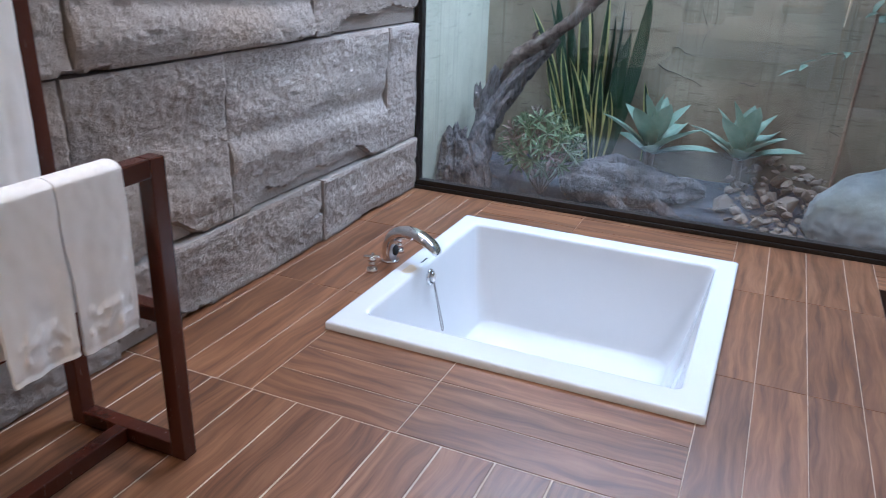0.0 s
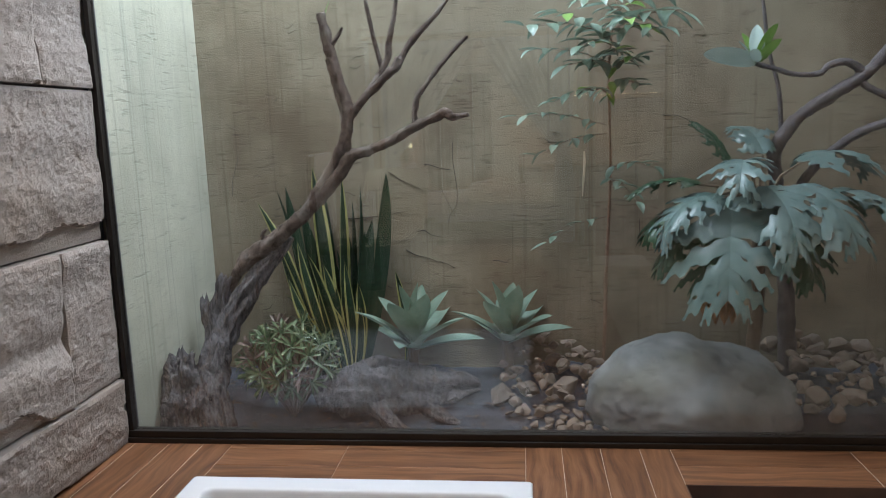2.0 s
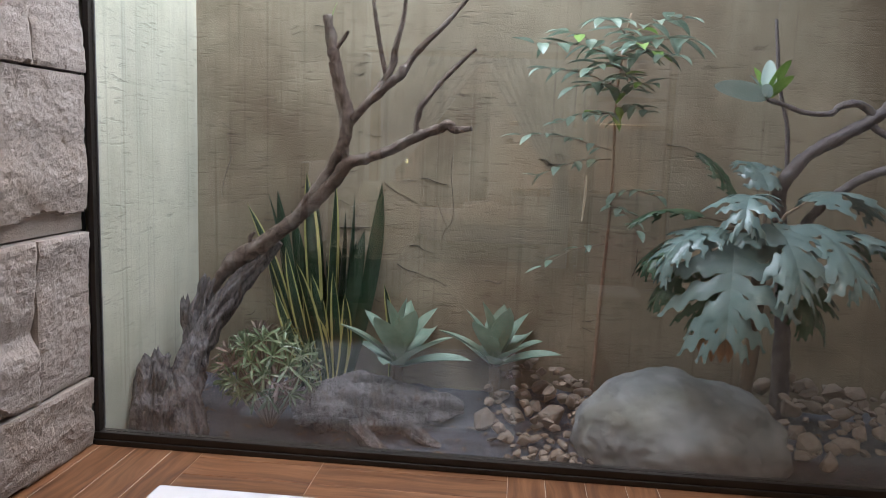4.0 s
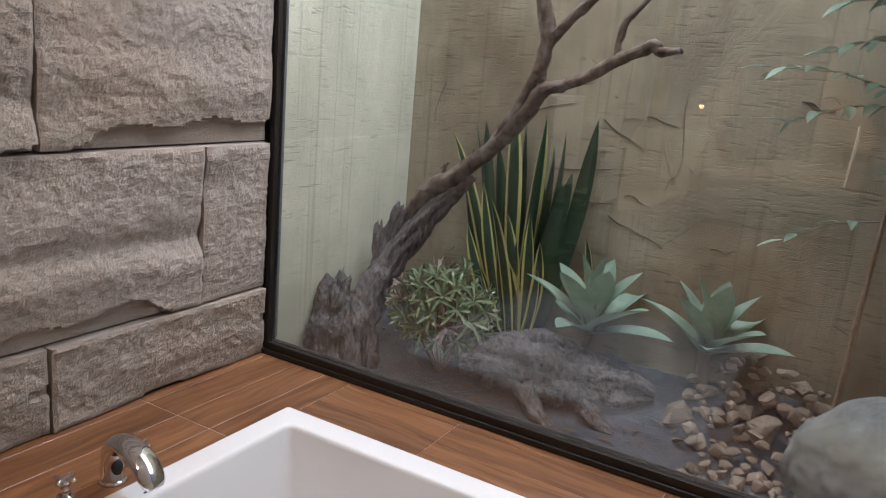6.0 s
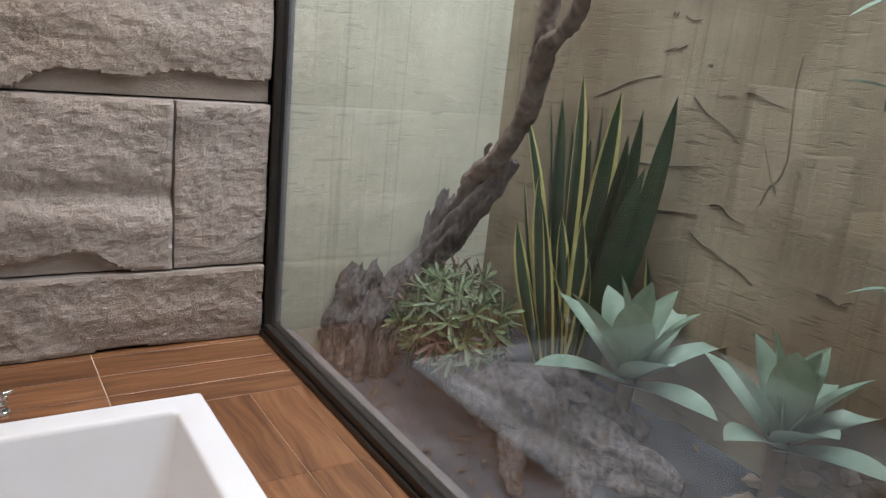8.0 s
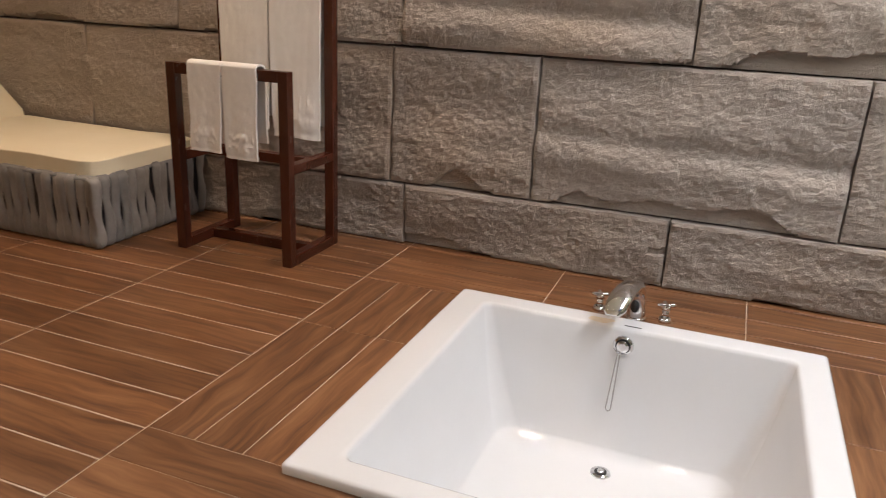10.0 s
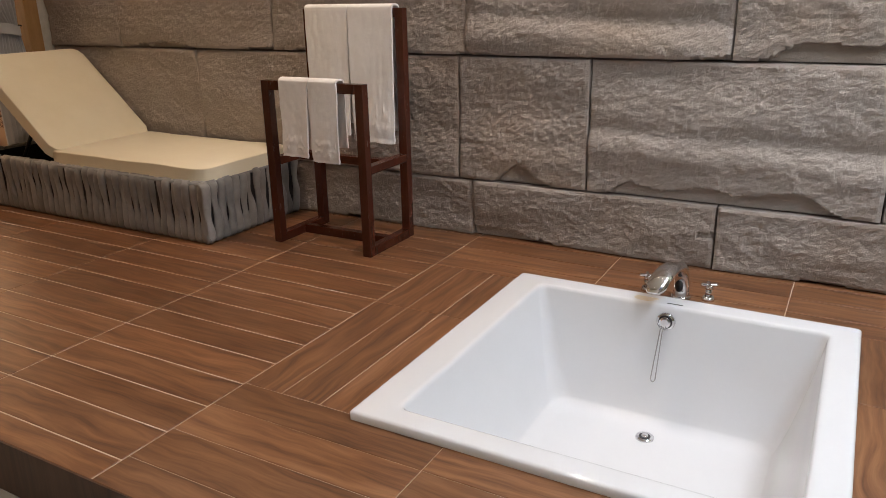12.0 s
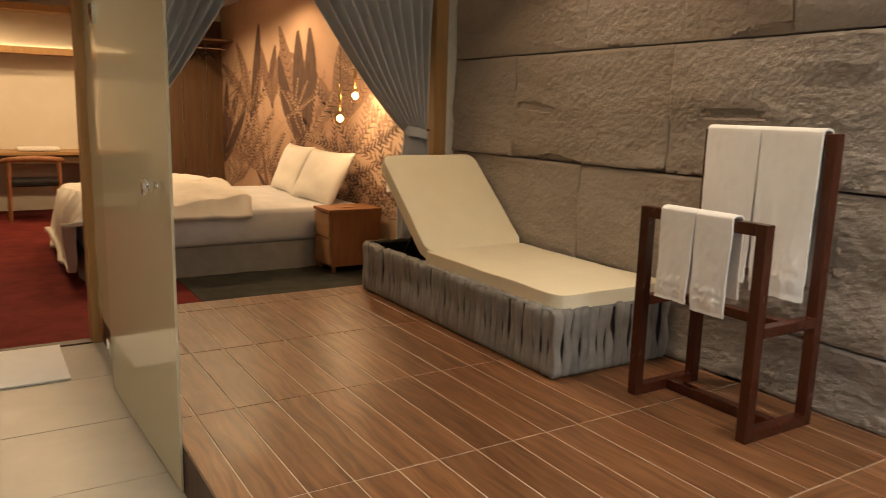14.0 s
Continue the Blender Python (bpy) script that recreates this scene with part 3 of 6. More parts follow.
# tap ------------------------------------------------------------------
tap = thing("tub_tap", "chrome deck tap with arched spout and two cross handles", "tap")
bm = bmesh.new()
spine = smooth_line([(-1.352, 2.884, 0.0, 0.034, 0.036), (-1.356, 2.883, 0.06, 0.030, 0.034), (-1.338, 2.879, 0.115, 0.028, 0.034), (-1.287, 2.868, 0.150, 0.026, 0.038), (-1.215, 2.853, 0.156, 0.024, 0.042), (-1.150, 2.840, 0.138, 0.020, 0.043), (-1.112, 2.832, 0.112, 0.016, 0.039), (-1.096, 2.829, 0.097, 0.007, 0.024)], 6)
rows = []
for i, q in enumerate(spine):
    a, b = spine[max(0, i - 1)][:3], spine[min(len(spine) - 1, i + 1)][:3]
    d = Vector(b - a).normalized()
    nrm = Vector((0, 1, 0)).cross(d).normalized()
    rows.append([Vector(q[:3]) + nrm * (q[3] * math.sin(t)) + Vector((0, 1, 0)) * (q[4] * math.cos(t)) for t in np.linspace(0, 2 * math.pi, 16, endpoint=False)])
vs = sheet(bm, rows, closed=True)
bm.faces.new(vs[-1])
bm.faces.new(vs[0][::-1])
bmesh.ops.recalc_face_normals(bm, faces=bm.faces)
part("spout", bm, M_CHROME, tap, "", True)
part("base_ring", cyl(bmesh.new(), (-1.352, 2.884, 0.0), 0.042, 0.036, 0.010), M_CHROME, tap, "", True)
part("spout_plate", cyl(bmesh.new(), (-1.330, 2.880, 0.056), 0.017, 0.015, 0.010, m=pose(0, 0, 0, 0, 84, -18) @ Matrix.Diagonal((1.6, 1, 1, 1))), M_DARK, tap, "dark oval plate", True)
for hy in (2.742, 2.990):
    bm = bmesh.new()
    cyl(bm, (-1.365, hy, 0.0), 0.026, 0.022, 0.016)
    cyl(bm, (-1.365, hy, 0.016), 0.015, 0.013, 0.035)
    cyl(bm, (-1.365, hy, 0.050), 0.018, 0.012, 0.014)
    hnd = part("tap_handle", bm, M_CHROME, tap, "", True)
    bm = bmesh.new()
    for ang in (20, 110):
        d = Vector((math.cos(radians(ang)), math.sin(radians(ang)), 0))
        c = Vector((-1.365, hy, 0.066))
        tube(bm, [c - d * 0.034, c - d * 0.026, c, c + d * 0.026, c + d * 0.034], [0.006, 0.0085, 0.006, 0.0085, 0.006], 10)
    part("cross", bm, M_CHROME, hnd, "", True)

# towel rack -----------------------------------------------------------
rack = thing("towel_rack", "dark red-brown wooden two-tier towel stand on the deck", "towel rack")
S = 0.045
RX0, RX1, RY0, RY1 = -1.59, -1.185, 0.864, 1.460
for nm, spec in (("front_post", (RX1 - S, RX1, RY0, RY0 + S, 0, 0.82)), ("front_post", (RX1 - S, RX1, RY1 - S, RY1, 0, 0.82)),
                 ("back_post", (RX0, RX0 + S, RY0, RY0 + S, 0, 1.14)), ("back_post", (RX0, RX0 + S, RY1 - S, RY1, 0, 1.14)),
                 ("front_bar", (RX1 - S, RX1, RY0 + S, RY1 - S, 0.775, 0.82)), ("back_bar", (RX0, RX0 + S, RY0 + S, RY1 - S, 1.095, 1.14)),
                 ("foot_rail", (RX0 + S, RX1 - S, RY0, RY0 + S, 0.0, S)), ("foot_rail", (RX0 + S, RX1 - S, RY1 - S, RY1, 0.0, S)),
                 ("side_rail", (RX0 + S, RX1 - S, RY0, RY0 + S, 0.40, 0.44)), ("side_rail", (RX0 + S, RX1 - S, RY1 - S, RY1, 0.40, 0.44)),
                 ("stretcher", (-1.421, -1.379, RY0 + S, RY1 - S, 0.0, S)), ("stretcher", (-1.421, -1.379, RY0 + S, RY1 - S, 0.40, 0.44))):
    part(nm, boxes(spec, bevel=0.004), M_MAHOGANY, rack)


def towel(y0, y1, bar_x, bar_z, front, rear, label, seed, thick=0.009):
    """A folded towel over a bar along y; front hangs on the +x side, with a raised embroidered band near its hem."""
    prof = []
    r = 0.5 * S + 0.007
    for f in np.linspace(0, 1, 46):
        prof.append((bar_x + r, bar_z - front * (1 - f), 1 - f))
    for a in np.linspace(0.15, math.pi - 0.15, 7):
        prof.append((bar_x + r * math.cos(a), bar_z + r * 0.45 * math.sin(a), 0))
    for f in np.linspace(0, 1, 14):
        prof.append((bar_x - r, bar_z - rear * f, f))
    bm = bmesh.new()
    rows = []
    for px, pz, w in prof:
        row = []
        for f in np.linspace(0, 1, 44):
            y = y0 + (y1 - y0) * f
            wob = 0.020 * w * noise.noise(Vector((y * 8, pz * 1.6, seed))) + 0.006 * w * noise.noise(Vector((y * 26, pz * 3, seed))) + 0.0015 * noise.noise(Vector((y * 40, pz * 30, seed)))
            emb = 0
            if px > bar_x and 0.72 < w < 0.90 and 0.12 < f < 0.9:
                emb = 0.005 * max(0, 1 - 5 * abs(noise.noise(Vector((y * 26, pz * 26, seed + 4)))))
            hem = 0.003 if px > bar_x and 0.955 < w < 0.985 else 0
            sag = 0.010 * w * noise.noise(Vector((y * 5, 0, seed + 9))) + 0.004 * w * noise.noise(Vector((y * 22, 0, seed)))
            row.append((px + wob + emb - hem + (0.010 * w if px > bar_x else -0.010 * w), y + 0.018 * w * (0.5 - f) + 0.004 * noise.noise(Vector((pz * 9, f, seed))), pz + sag))
        rows.append(row)
    sheet(bm, rows)
    bmesh.ops.recalc_face_normals(bm, faces=bm.faces)
    ob = solid("towel", bm, M_TOWEL, label, "towel", group="towels on the stand", smooth=True)
    mod = ob.modifiers.new("thickness", "SOLIDIFY")
    mod.thickness, mod.offset = thick, 0
    bev = ob.modifiers.new("soft", "BEVEL")
    bev.width, bev.segments, bev.limit_method = thick * 0.4, 2, "ANGLE"
    return ob


towel(0.885, 1.145, RX0 + S / 2, 1.142, 0.63, 0.58, "large white bath towel folded over the high bar", 1)
towel(1.148, 1.408, RX0 + S / 2, 1.142, 0.655, 0.60, "large white bath towel folded over the high bar", 5)
towel(0.985, 1.1535, RX1 - S / 2, 0.822, 0.355, 0.33, "small white hand towel folded over the low bar", 11, 0.008)
towel(1.1565, 1.325, RX1 - S / 2, 0.822, 0.375, 0.31, "small white hand towel folded over the low bar", 15, 0.008)

# lounger --------------------------------------------------------------
LX0, LX1, LY0, LY1, LH = -1.715, -0.975, -1.385, 0.612, 0.315
lounger = thing("sun_lounger", "woven grey strap sun lounger with raised back beside the stone wall", "sun lounger")
part("frame", boxes((LX0 + 0.018, LX0 + 0.04, LY0 + 0.018, LY1 - 0.018, 0.02, LH - 0.012), (LX1 - 0.04, LX1 - 0.018, LY0 + 0.018, LY1 - 0.018, 0.02, LH - 0.012),
                    (LX0 + 0.04, LX1 - 0.04, LY0 + 0.018, LY0 + 0.04, 0.02, LH - 0.012), (LX0 + 0.04, LX1 - 0.04, LY1 - 0.04, LY1 - 0.018, 0.02, LH - 0.012),
                    (LX0 + 0.04, LX1 - 0.04, -0.66, LY1 - 0.04, LH - 0.06, LH - 0.02), (LX0 + 0.04, LX1 - 0.04, LY0 + 0.04, LY1 - 0.04, 0.02, 0.035)), M_BLACK, lounger)
strap_meshes = []
rng = random.Random(4)
for v in range(7):
    bm = bmesh.new()
    rows = []
    ph, sw = rng.uniform(0, 6.28), rng.uniform(0.003, 0.010)
    pinch = rng.uniform(0.25, 0.7)
    for i in range(15):
        f = i / 14
        z = 0.004 + (LH + 0.006) * f
        cx = sw * math.sin(f * 6.3 + ph) * math.sin(f * math.pi)
        w = 0.0290 * (1 - 0.30 * math.exp(-((f - pinch) / 0.16) ** 2))
        d = 0.017 * (0.85 + 0.35 * math.sin(f * 8 + ph) * math.sin(f * math.pi))
        lean = -0.020 * max(0, (f - 0.93) / 0.07) ** 2 - 0.010 * max(0, (0.05 - f) / 0.05)
        rows.append([(cx + w * math.cos(a), lean * -1 - max(-0.2, math.sin(a)) * d, z) for a in np.linspace(0, 2 * math.pi, 12, endpoint=False)])
    vs = sheet(bm, rows, closed=True)
    bm.faces.new(vs[0][::-1])
    bm.faces.new(vs[-1])
    bmesh.ops.recalc_face_normals(bm, faces=bm.faces)
    strap_meshes.append(mesh_of("strap", bm, M_STRAP, True))


def straps(p, q, yaw, count):
    for i in range(count):
        f = (i + 0.5) / count
        s = new("strap", rng.choice(strap_meshes))
        s.parent = lounger
        s.matrix_local = pose(p[0] + (q[0] - p[0]) * f, p[1] + (q[1] - p[1]) * f, 0, rng.uniform(-2, 2), rng.uniform(-3, 3), yaw)


straps((LX1 - 0.018, LY0 + 0.01), (LX1 - 0.018, LY1 - 0.01), 90, 40)
straps((LX0 + 0.01, LY1 - 0.018), (LX1 - 0.01, LY1 - 0.018), 180, 14)
straps((LX0 + 0.01, LY0 + 0.018), (LX1 - 0.01, LY0 + 0.018), 0, 14)
straps((LX0 + 0.018, LY0 + 0.01), (LX0 + 0.018, LY1 - 0.01), -90, 40)
rim = bmesh.new()
tube(rim, [(LX0 + 0.024, LY0 + 0.024, LH - 0.006), (LX1 - 0.024, LY0 + 0.024, LH - 0.006), (LX1 - 0.024, LY1 - 0.024, LH - 0.006), (LX0 + 0.024, LY1 - 0.024, LH - 0.006), (LX0 + 0.024, LY0 + 0.024, LH - 0.006)], 0.011, 8)
part("rim", rim, M_STRAP, lounger, "", True)


def pad(x0, x1, length, thick, seed):
    """A soft cushion with rounded edges, along local y from 0."""
    bm = bmesh.new()
    box(bm, x0, x1, 0, length, 0, thick)
    bmesh.ops.subdivide_edges(bm, edges=list(bm.edges), cuts=13, use_grid_fill=True)
    for v in bm.verts:
        ex = min(v.co.x - x0, x1 - v.co.x)
        ey = min(v.co.y, length - v.co.y)
        crown = 0.010 * min(1, ex / 0.12) * min(1, ey / 0.12)
        r, cx, cy = 0.065, min(max(v.co.x, x0 + 0.065), x1 - 0.065), min(max(v.co.y, 0.065), length - 0.065)
        dx, dy = v.co.x - cx, v.co.y - cy
        if dx and dy:
            k = max(abs(dx), abs(dy)) / math.hypot(dx, dy)
            v.co.x, v.co.y = cx + dx * k, cy + dy * k
        wave = 0.006 * noise.noise(Vector((v.co.x * 4, v.co.y * 4, seed)))
        v.co.z += (crown + wave) * (1 if v.co.z > thick * 0.5 else -0.1)
    return bm


seat = part("seat_cushion", pad(LX0 + 0.02, LX1 - 0.03, 1.225, 0.078, 1), M_CUSHION, lounger, "cream canvas cushion", True)
seat.matrix_local = pose(0, -0.635, LH - 0.004)
rest = part("back_cushion", pad(LX0 + 0.02, LX1 - 0.03, 0.79, 0.078, 6), M_CUSHION, lounger, "cream canvas cushion", True)
rest.matrix_local = pose(0, -0.615, LH + 0.012) @ pose(2 * (LX0 + LX1 - 0.01) / 2, 0, 0, 0, 0, 180) @ pose(0, 0, 0, 41, 0, 0)
for c in (seat, rest):
    bv = c.modifiers.new("soft", "BEVEL")
    bv.width, bv.segments, bv.limit_method, bv.angle_limit = 0.022, 4, "ANGLE", radians(50)
part("back_prop", tube(bmesh.new(), [(-1.25, -1.30, 0.20), (-1.25, -1.05, 0.52)], 0.012, 10), M_BLACK, lounger, "black steel prop")
part("back_prop", tube(bmesh.new(), [(-1.50, -1.30, 0.20), (-1.50, -1.05, 0.52)], 0.012, 10), M_BLACK, lounger, "black steel prop")

# ---- planted court ----


def leaf_material(name, c1, c2, rough=0.45, scale=20, stretch=(1, 1, 1), sub=0.0):
    m = surface(name, c1, c2, rough, scale=scale, fine=120, stretch=stretch, bump=0.15, depth=0.002, spec=0.4)
    n, l = m.node_tree.nodes, m.node_tree.links
    p = n["Principled BSDF"]
    thin = n.new("ShaderNodeBsdfTranslucent")
    l.new(p.inputs["Base Color"].links[0].from_socket, thin.inputs["Color"])
    mix = n.new("ShaderNodeMixShader")
    mix.inputs[0].default_value = 0.2
    l.new(p.outputs[0], mix.inputs[1])
    l.new(thin.outputs[0], mix.inputs[2])
    l.new(mix.outputs[0], n["Material Output"].inputs[0])
    return m


M_AGAVE = leaf_material("blue_green_leaf", (0.12, 0.20, 0.145), (0.27, 0.37, 0.29), 0.48, 7)
M_OVAL = leaf_material("pale_oval_leaf", (0.30, 0.40, 0.35), (0.42, 0.52, 0.47), 0.45, 9)
M_SANS = leaf_material("dark_banded_leaf", (0.008, 0.028, 0.014), (0.026, 0.062, 0.03), 0.4, 26, (0.5, 0.5, 2.2))
M_YELLOW = leaf_material("yellow_leaf_edge", (0.30, 0.30, 0.09), (0.46, 0.44, 0.18), 0.45)
M_BUSH = leaf_material("grey_green_leaf", (0.035, 0.075, 0.03), (0.24, 0.31, 0.17), 0.35, 30)
M_BUSH2 = leaf_material("purple_green_leaf", (0.12, 0.08, 0.065), (0.27, 0.21, 0.17), 0.45, 30)
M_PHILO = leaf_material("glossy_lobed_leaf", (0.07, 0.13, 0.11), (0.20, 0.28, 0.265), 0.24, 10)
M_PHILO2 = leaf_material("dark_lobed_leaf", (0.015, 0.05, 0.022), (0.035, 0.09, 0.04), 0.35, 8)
M_VINE = leaf_material("soft_green_leaf", (0.11, 0.18, 0.12), (0.31, 0.40, 0.33), 0.25, 9)
M_LIME = leaf_material("young_green_leaf", (0.14, 0.28, 0.05), (0.25, 0.42, 0.10), 0.4, 14)
M_DRY = leaf_material("dry_leaf", (0.18, 0.075, 0.025), (0.32, 0.16, 0.06), 0.8, 30)
M_STEM = surface("brown_stem", (0.10, 0.07, 0.045), (0.20, 0.15, 0.10), 0.8, scale=30)


def blade(bm, root, yaw, rise, length, width, droop=0.0, fold=0.25, twist=0.0, n=10, shape="agave", edge=False, spin=0.0):
    """A leaf blade: leaves root at the angle rise (degrees), bends by droop over its length."""
    root = Vector(root)
    d = Vector((math.cos(radians(yaw)), math.sin(radians(yaw)), 0))
    s = Vector((-d.y, d.x, 0))
    pos, ang = root.copy(), radians(rise)
    rows = []
    for i in range(n + 1):
        f = i / n
        if shape == "agave":
            w = width * (0.38 + 1.55 * f) * (1 - f ** 1.7) * 0.86
        elif shape == "sword":
            w = width * (0.55 + 0.9 * f - 0.2 * f * f) * (1 - f ** 5)
        elif shape == "spoon":
            w = width * (0.30 + 1.0 * f) * (1 - f ** 7) * 0.85
        elif shape == "ellipse":
            w = width * max(0.0, 1 - (2 * (0.02 + 0.975 * f) ** 0.85 - 1) ** 2) ** 0.55
        else:
            w = width * math.sin(math.pi * min(1, 0.04 + 0.96 * f) ** 0.8)
        w = max(w, 0.0006)
        tw = radians(spin) + radians(twist) * f
        t = d * math.cos(ang) + Vector((0, 0, 1)) * math.sin(ang)
        up = -d * math.sin(ang) + Vector((0, 0, 1)) * math.cos(ang)
        ss, uu = s * math.cos(tw) + up * math.sin(tw), up * math.cos(tw) - s * math.sin(tw)
        cols = (-1, -0.66, -0.36, 0, 0.36, 0.66, 1)
        rows.append([pos + ss * (c * w * 0.5) + uu * (fold * w * 0.5 * abs(c) ** 1.5) for c in cols])
        pos = pos + t * (length / n)
        ang -= radians(droop) / n
    vs = sheet(bm, rows)
    if edge:
        for a, b in zip(vs, vs[1:]):
            for k in (0, 5):
                fc = bm.faces.get((a[k], a[k + 1], b[k + 1], b[k]))
                if fc:
                    fc.material_index = 1
    return bm


def plant_leaf(parent, bm, mats, label=""):
    return part("leaf", bm, mats, parent, label, True)


def agave(at, size, seed, label):
    rg = random.Random(seed)
    p = thing("agave", label, "agave", "agaves in the court")
    part("stem", limb(bmesh.new(), [(at[0] + 0.015, at[1], at[2] - 0.30, 0.022), (at[0], at[1], at[2] - 0.14, 0.026), (at[0], at[1], at[2] + 0.03, 0.03)], 4, 10, 0.25), M_STEM, p, "thick brown stem", True)
    count = 14
    for i in range(count):
        f = i / (count - 1)
        yaw = i * 137.5 + rg.uniform(-12, 12)
        rise = 20 + 60 * f + rg.uniform(-6, 6)
        ln = size * (1.0 - 0.22 * f) * rg.uniform(0.9, 1.08)
        z = at[2] - 0.01 + 0.05 * f
        plant_leaf(p, blade(bmesh.new(), (at[0], at[1], z), yaw, rise, ln * 1.06, size * 0.50, droop=16 * (1 - f) + 5, fold=0.34, twist=rg.uniform(-14, 14), n=12), M_AGAVE)
    return p


agave((-0.565, 4.725, 0.175), 0.385, 3, "blue-green agave rosette on a short stem")
agave((-0.070, 4.815, 0.185), 0.365, 8, "smaller blue-green agave rosette above the pebbles")


def sword(parent, base, tip, width, droop, twist, edge, spin=90.0):
    """A stiff upright leaf from base to tip, bowed by droop degrees."""
    v = Vector(tip) - Vector(base)
    yaw = math.degrees(math.atan2(v.y, v.x))
    rise = math.degrees(math.atan2(v.z, math.hypot(v.x, v.y)))
    return plant_leaf(parent, blade(bmesh.new(), base, yaw, rise + droop / 2, v.length * 1.01, width, droop=droop, fold=0.32, twist=twist, n=12, shape="sword", edge=edge, spin=spin), [M_SANS, M_YELLOW])


sans = thing("snake_plant", "tall dark green snake plant with yellow leaf edges", "snake plant")
rg = random.Random(12)
# tip x, y, z, leaf width, bend, yellow edge
SWORDS = [(-1.43, 4.85, 0.96, 0.050, 26, True), (-1.31, 4.88, 1.01, 0.060, 8, False), (-1.26, 4.90, 1.03, 0.065, -4, False), (-1.19, 4.90, 0.93, 0.070, 6, False),
          (-1.12, 4.91, 1.00, 0.075, 4, False), (-1.06, 4.92, 1.04, 0.080, -5, False), (-1.09, 4.83, 1.13, 0.085, 3, True), (-0.945, 4.89, 1.08, 0.085, 5, True),
          (-0.90, 4.90, 0.94, 0.080, -4, False), (-0.855, 4.90, 1.03, 0.085, -6, False), (-0.79, 4.90, 0.84, 0.080, 6, False), (-0.715, 4.89, 1.095, 0.075, -14, False), (-0.80, 4.92, 0.70, 0.070, 8, False)]
for tx, ty, tz, wd, bend, edge in SWORDS:
    bx, by = -0.98 + 0.34 * (tx + 1.0), 4.85 + rg.uniform(-0.04, 0.04)
    sword(sans, (bx, by, soil_height(bx, by) - 0.02), (tx, ty, tz), wd * 1.15, bend, rg.uniform(-35, 35), edge, 90 + rg.uniform(-20, 20))
for i in range(9):
    bx, by = -1.0 + rg.uniform(-0.1, 0.12), 4.88 + rg.uniform(-0.03, 0.05)
    sword(sans, (bx, by, soil_height(bx, by) - 0.02), (bx * 1.1 + 0.1 + rg.uniform(-0.1, 0.1), 4.91, rg.uniform(0.55, 0.9)), rg.uniform(0.06, 0.08), rg.uniform(-6, 6), rg.uniform(-50, 50), False)
for tx, tz, bend in ((-1.27, 0.73, -16), (-1.165, 0.755, -10), (-1.12, 0.69, 14), (-1.10, 0.50, 38), (-0.872, 0.53, -30), (-1.21, 0.56, -18), (-1.05, 0.62, 12), (-0.98, 0.50, -12), (-1.29, 0.48, 40), (-0.93, 0.64, 8), (-1.02, 0.42, 30), (-0.86, 0.40, -24), (-1.08, 0.60, -8), (-0.96, 0.36, 16)):
    bx, by = -0.93 + 0.25 * (tx + 1.0) + rg.uniform(-0.03, 0.03), 4.76 + rg.uniform(-0.04, 0.03)
    sword(sans, (bx, by, soil_height(bx, by) - 0.02), (tx, 4.76 + rg.uniform(-0.06, 0.03), tz), rg.uniform(0.055, 0.07), bend, rg.uniform(-60, 60), True)
sprout = thing("snake_plant_sprout", "single curled yellow-edged snake plant leaf", "snake plant")
plant_leaf(sprout, blade(bmesh.new(), (-0.63, 4.86, 0.06), 25, 84, 0.52, 0.05, droop=-24, fold=0.5, twist=70, n=10, shape="sword", edge=True), [M_SANS, M_YELLOW])

bush = thing("leafy_bush", "low bush of many narrow grey-green leaf rosettes", "bush")
rg = random.Random(21)
for i in range(46):
    a, e = i * 2.39996, math.asin(1 - 1.75 * (i + 0.5) / 46)
    k = rg.uniform(0.68, 0.95)
    c = Vector((-1.16 + 0.245 * k * math.cos(a) * math.cos(e), 4.42 + 0.185 * k * math.sin(a) * math.cos(e), 0.215 + 0.20 * k * math.sin(e)))
    axis = Vector((math.cos(a) * math.cos(e), math.sin(a) * math.cos(e), math.sin(e) + 0.35)).normalized()
    part("twig", tube(bmesh.new(), [(-1.15, 4.45, -0.10), ((c.x - 1.15) / 2, (c.y + 4.45) / 2, (c.z - 0.06) / 2), c], [0.008, 0.006, 0.004], 5), M_STEM, bush)
    turn = Vector((0, 0, 1)).rotation_difference(axis).to_matrix().to_4x4()
    bm = bmesh.new()
    count = rg.choice((11, 12, 13))
    for k in range(count):
        f = k / (count - 1)
        blade(bm, (0, 0, 0), k * 137.5 + rg.uniform(-14, 14), 8 + 66 * f + rg.uniform(-10, 10), rg.uniform(0.085, 0.122) * (1.05 - 0.35 * f), rg.uniform(0.016, 0.021), droop=rg.uniform(10, 40), fold=0.3, n=6, shape="spoon")
    bmesh.ops.transform(bm, matrix=Matrix.Translation(c) @ turn, verts=bm.verts)
    part("leaf_rosette", bm, M_BUSH2 if rg.random() < 0.22 else M_BUSH, bush, "", True)


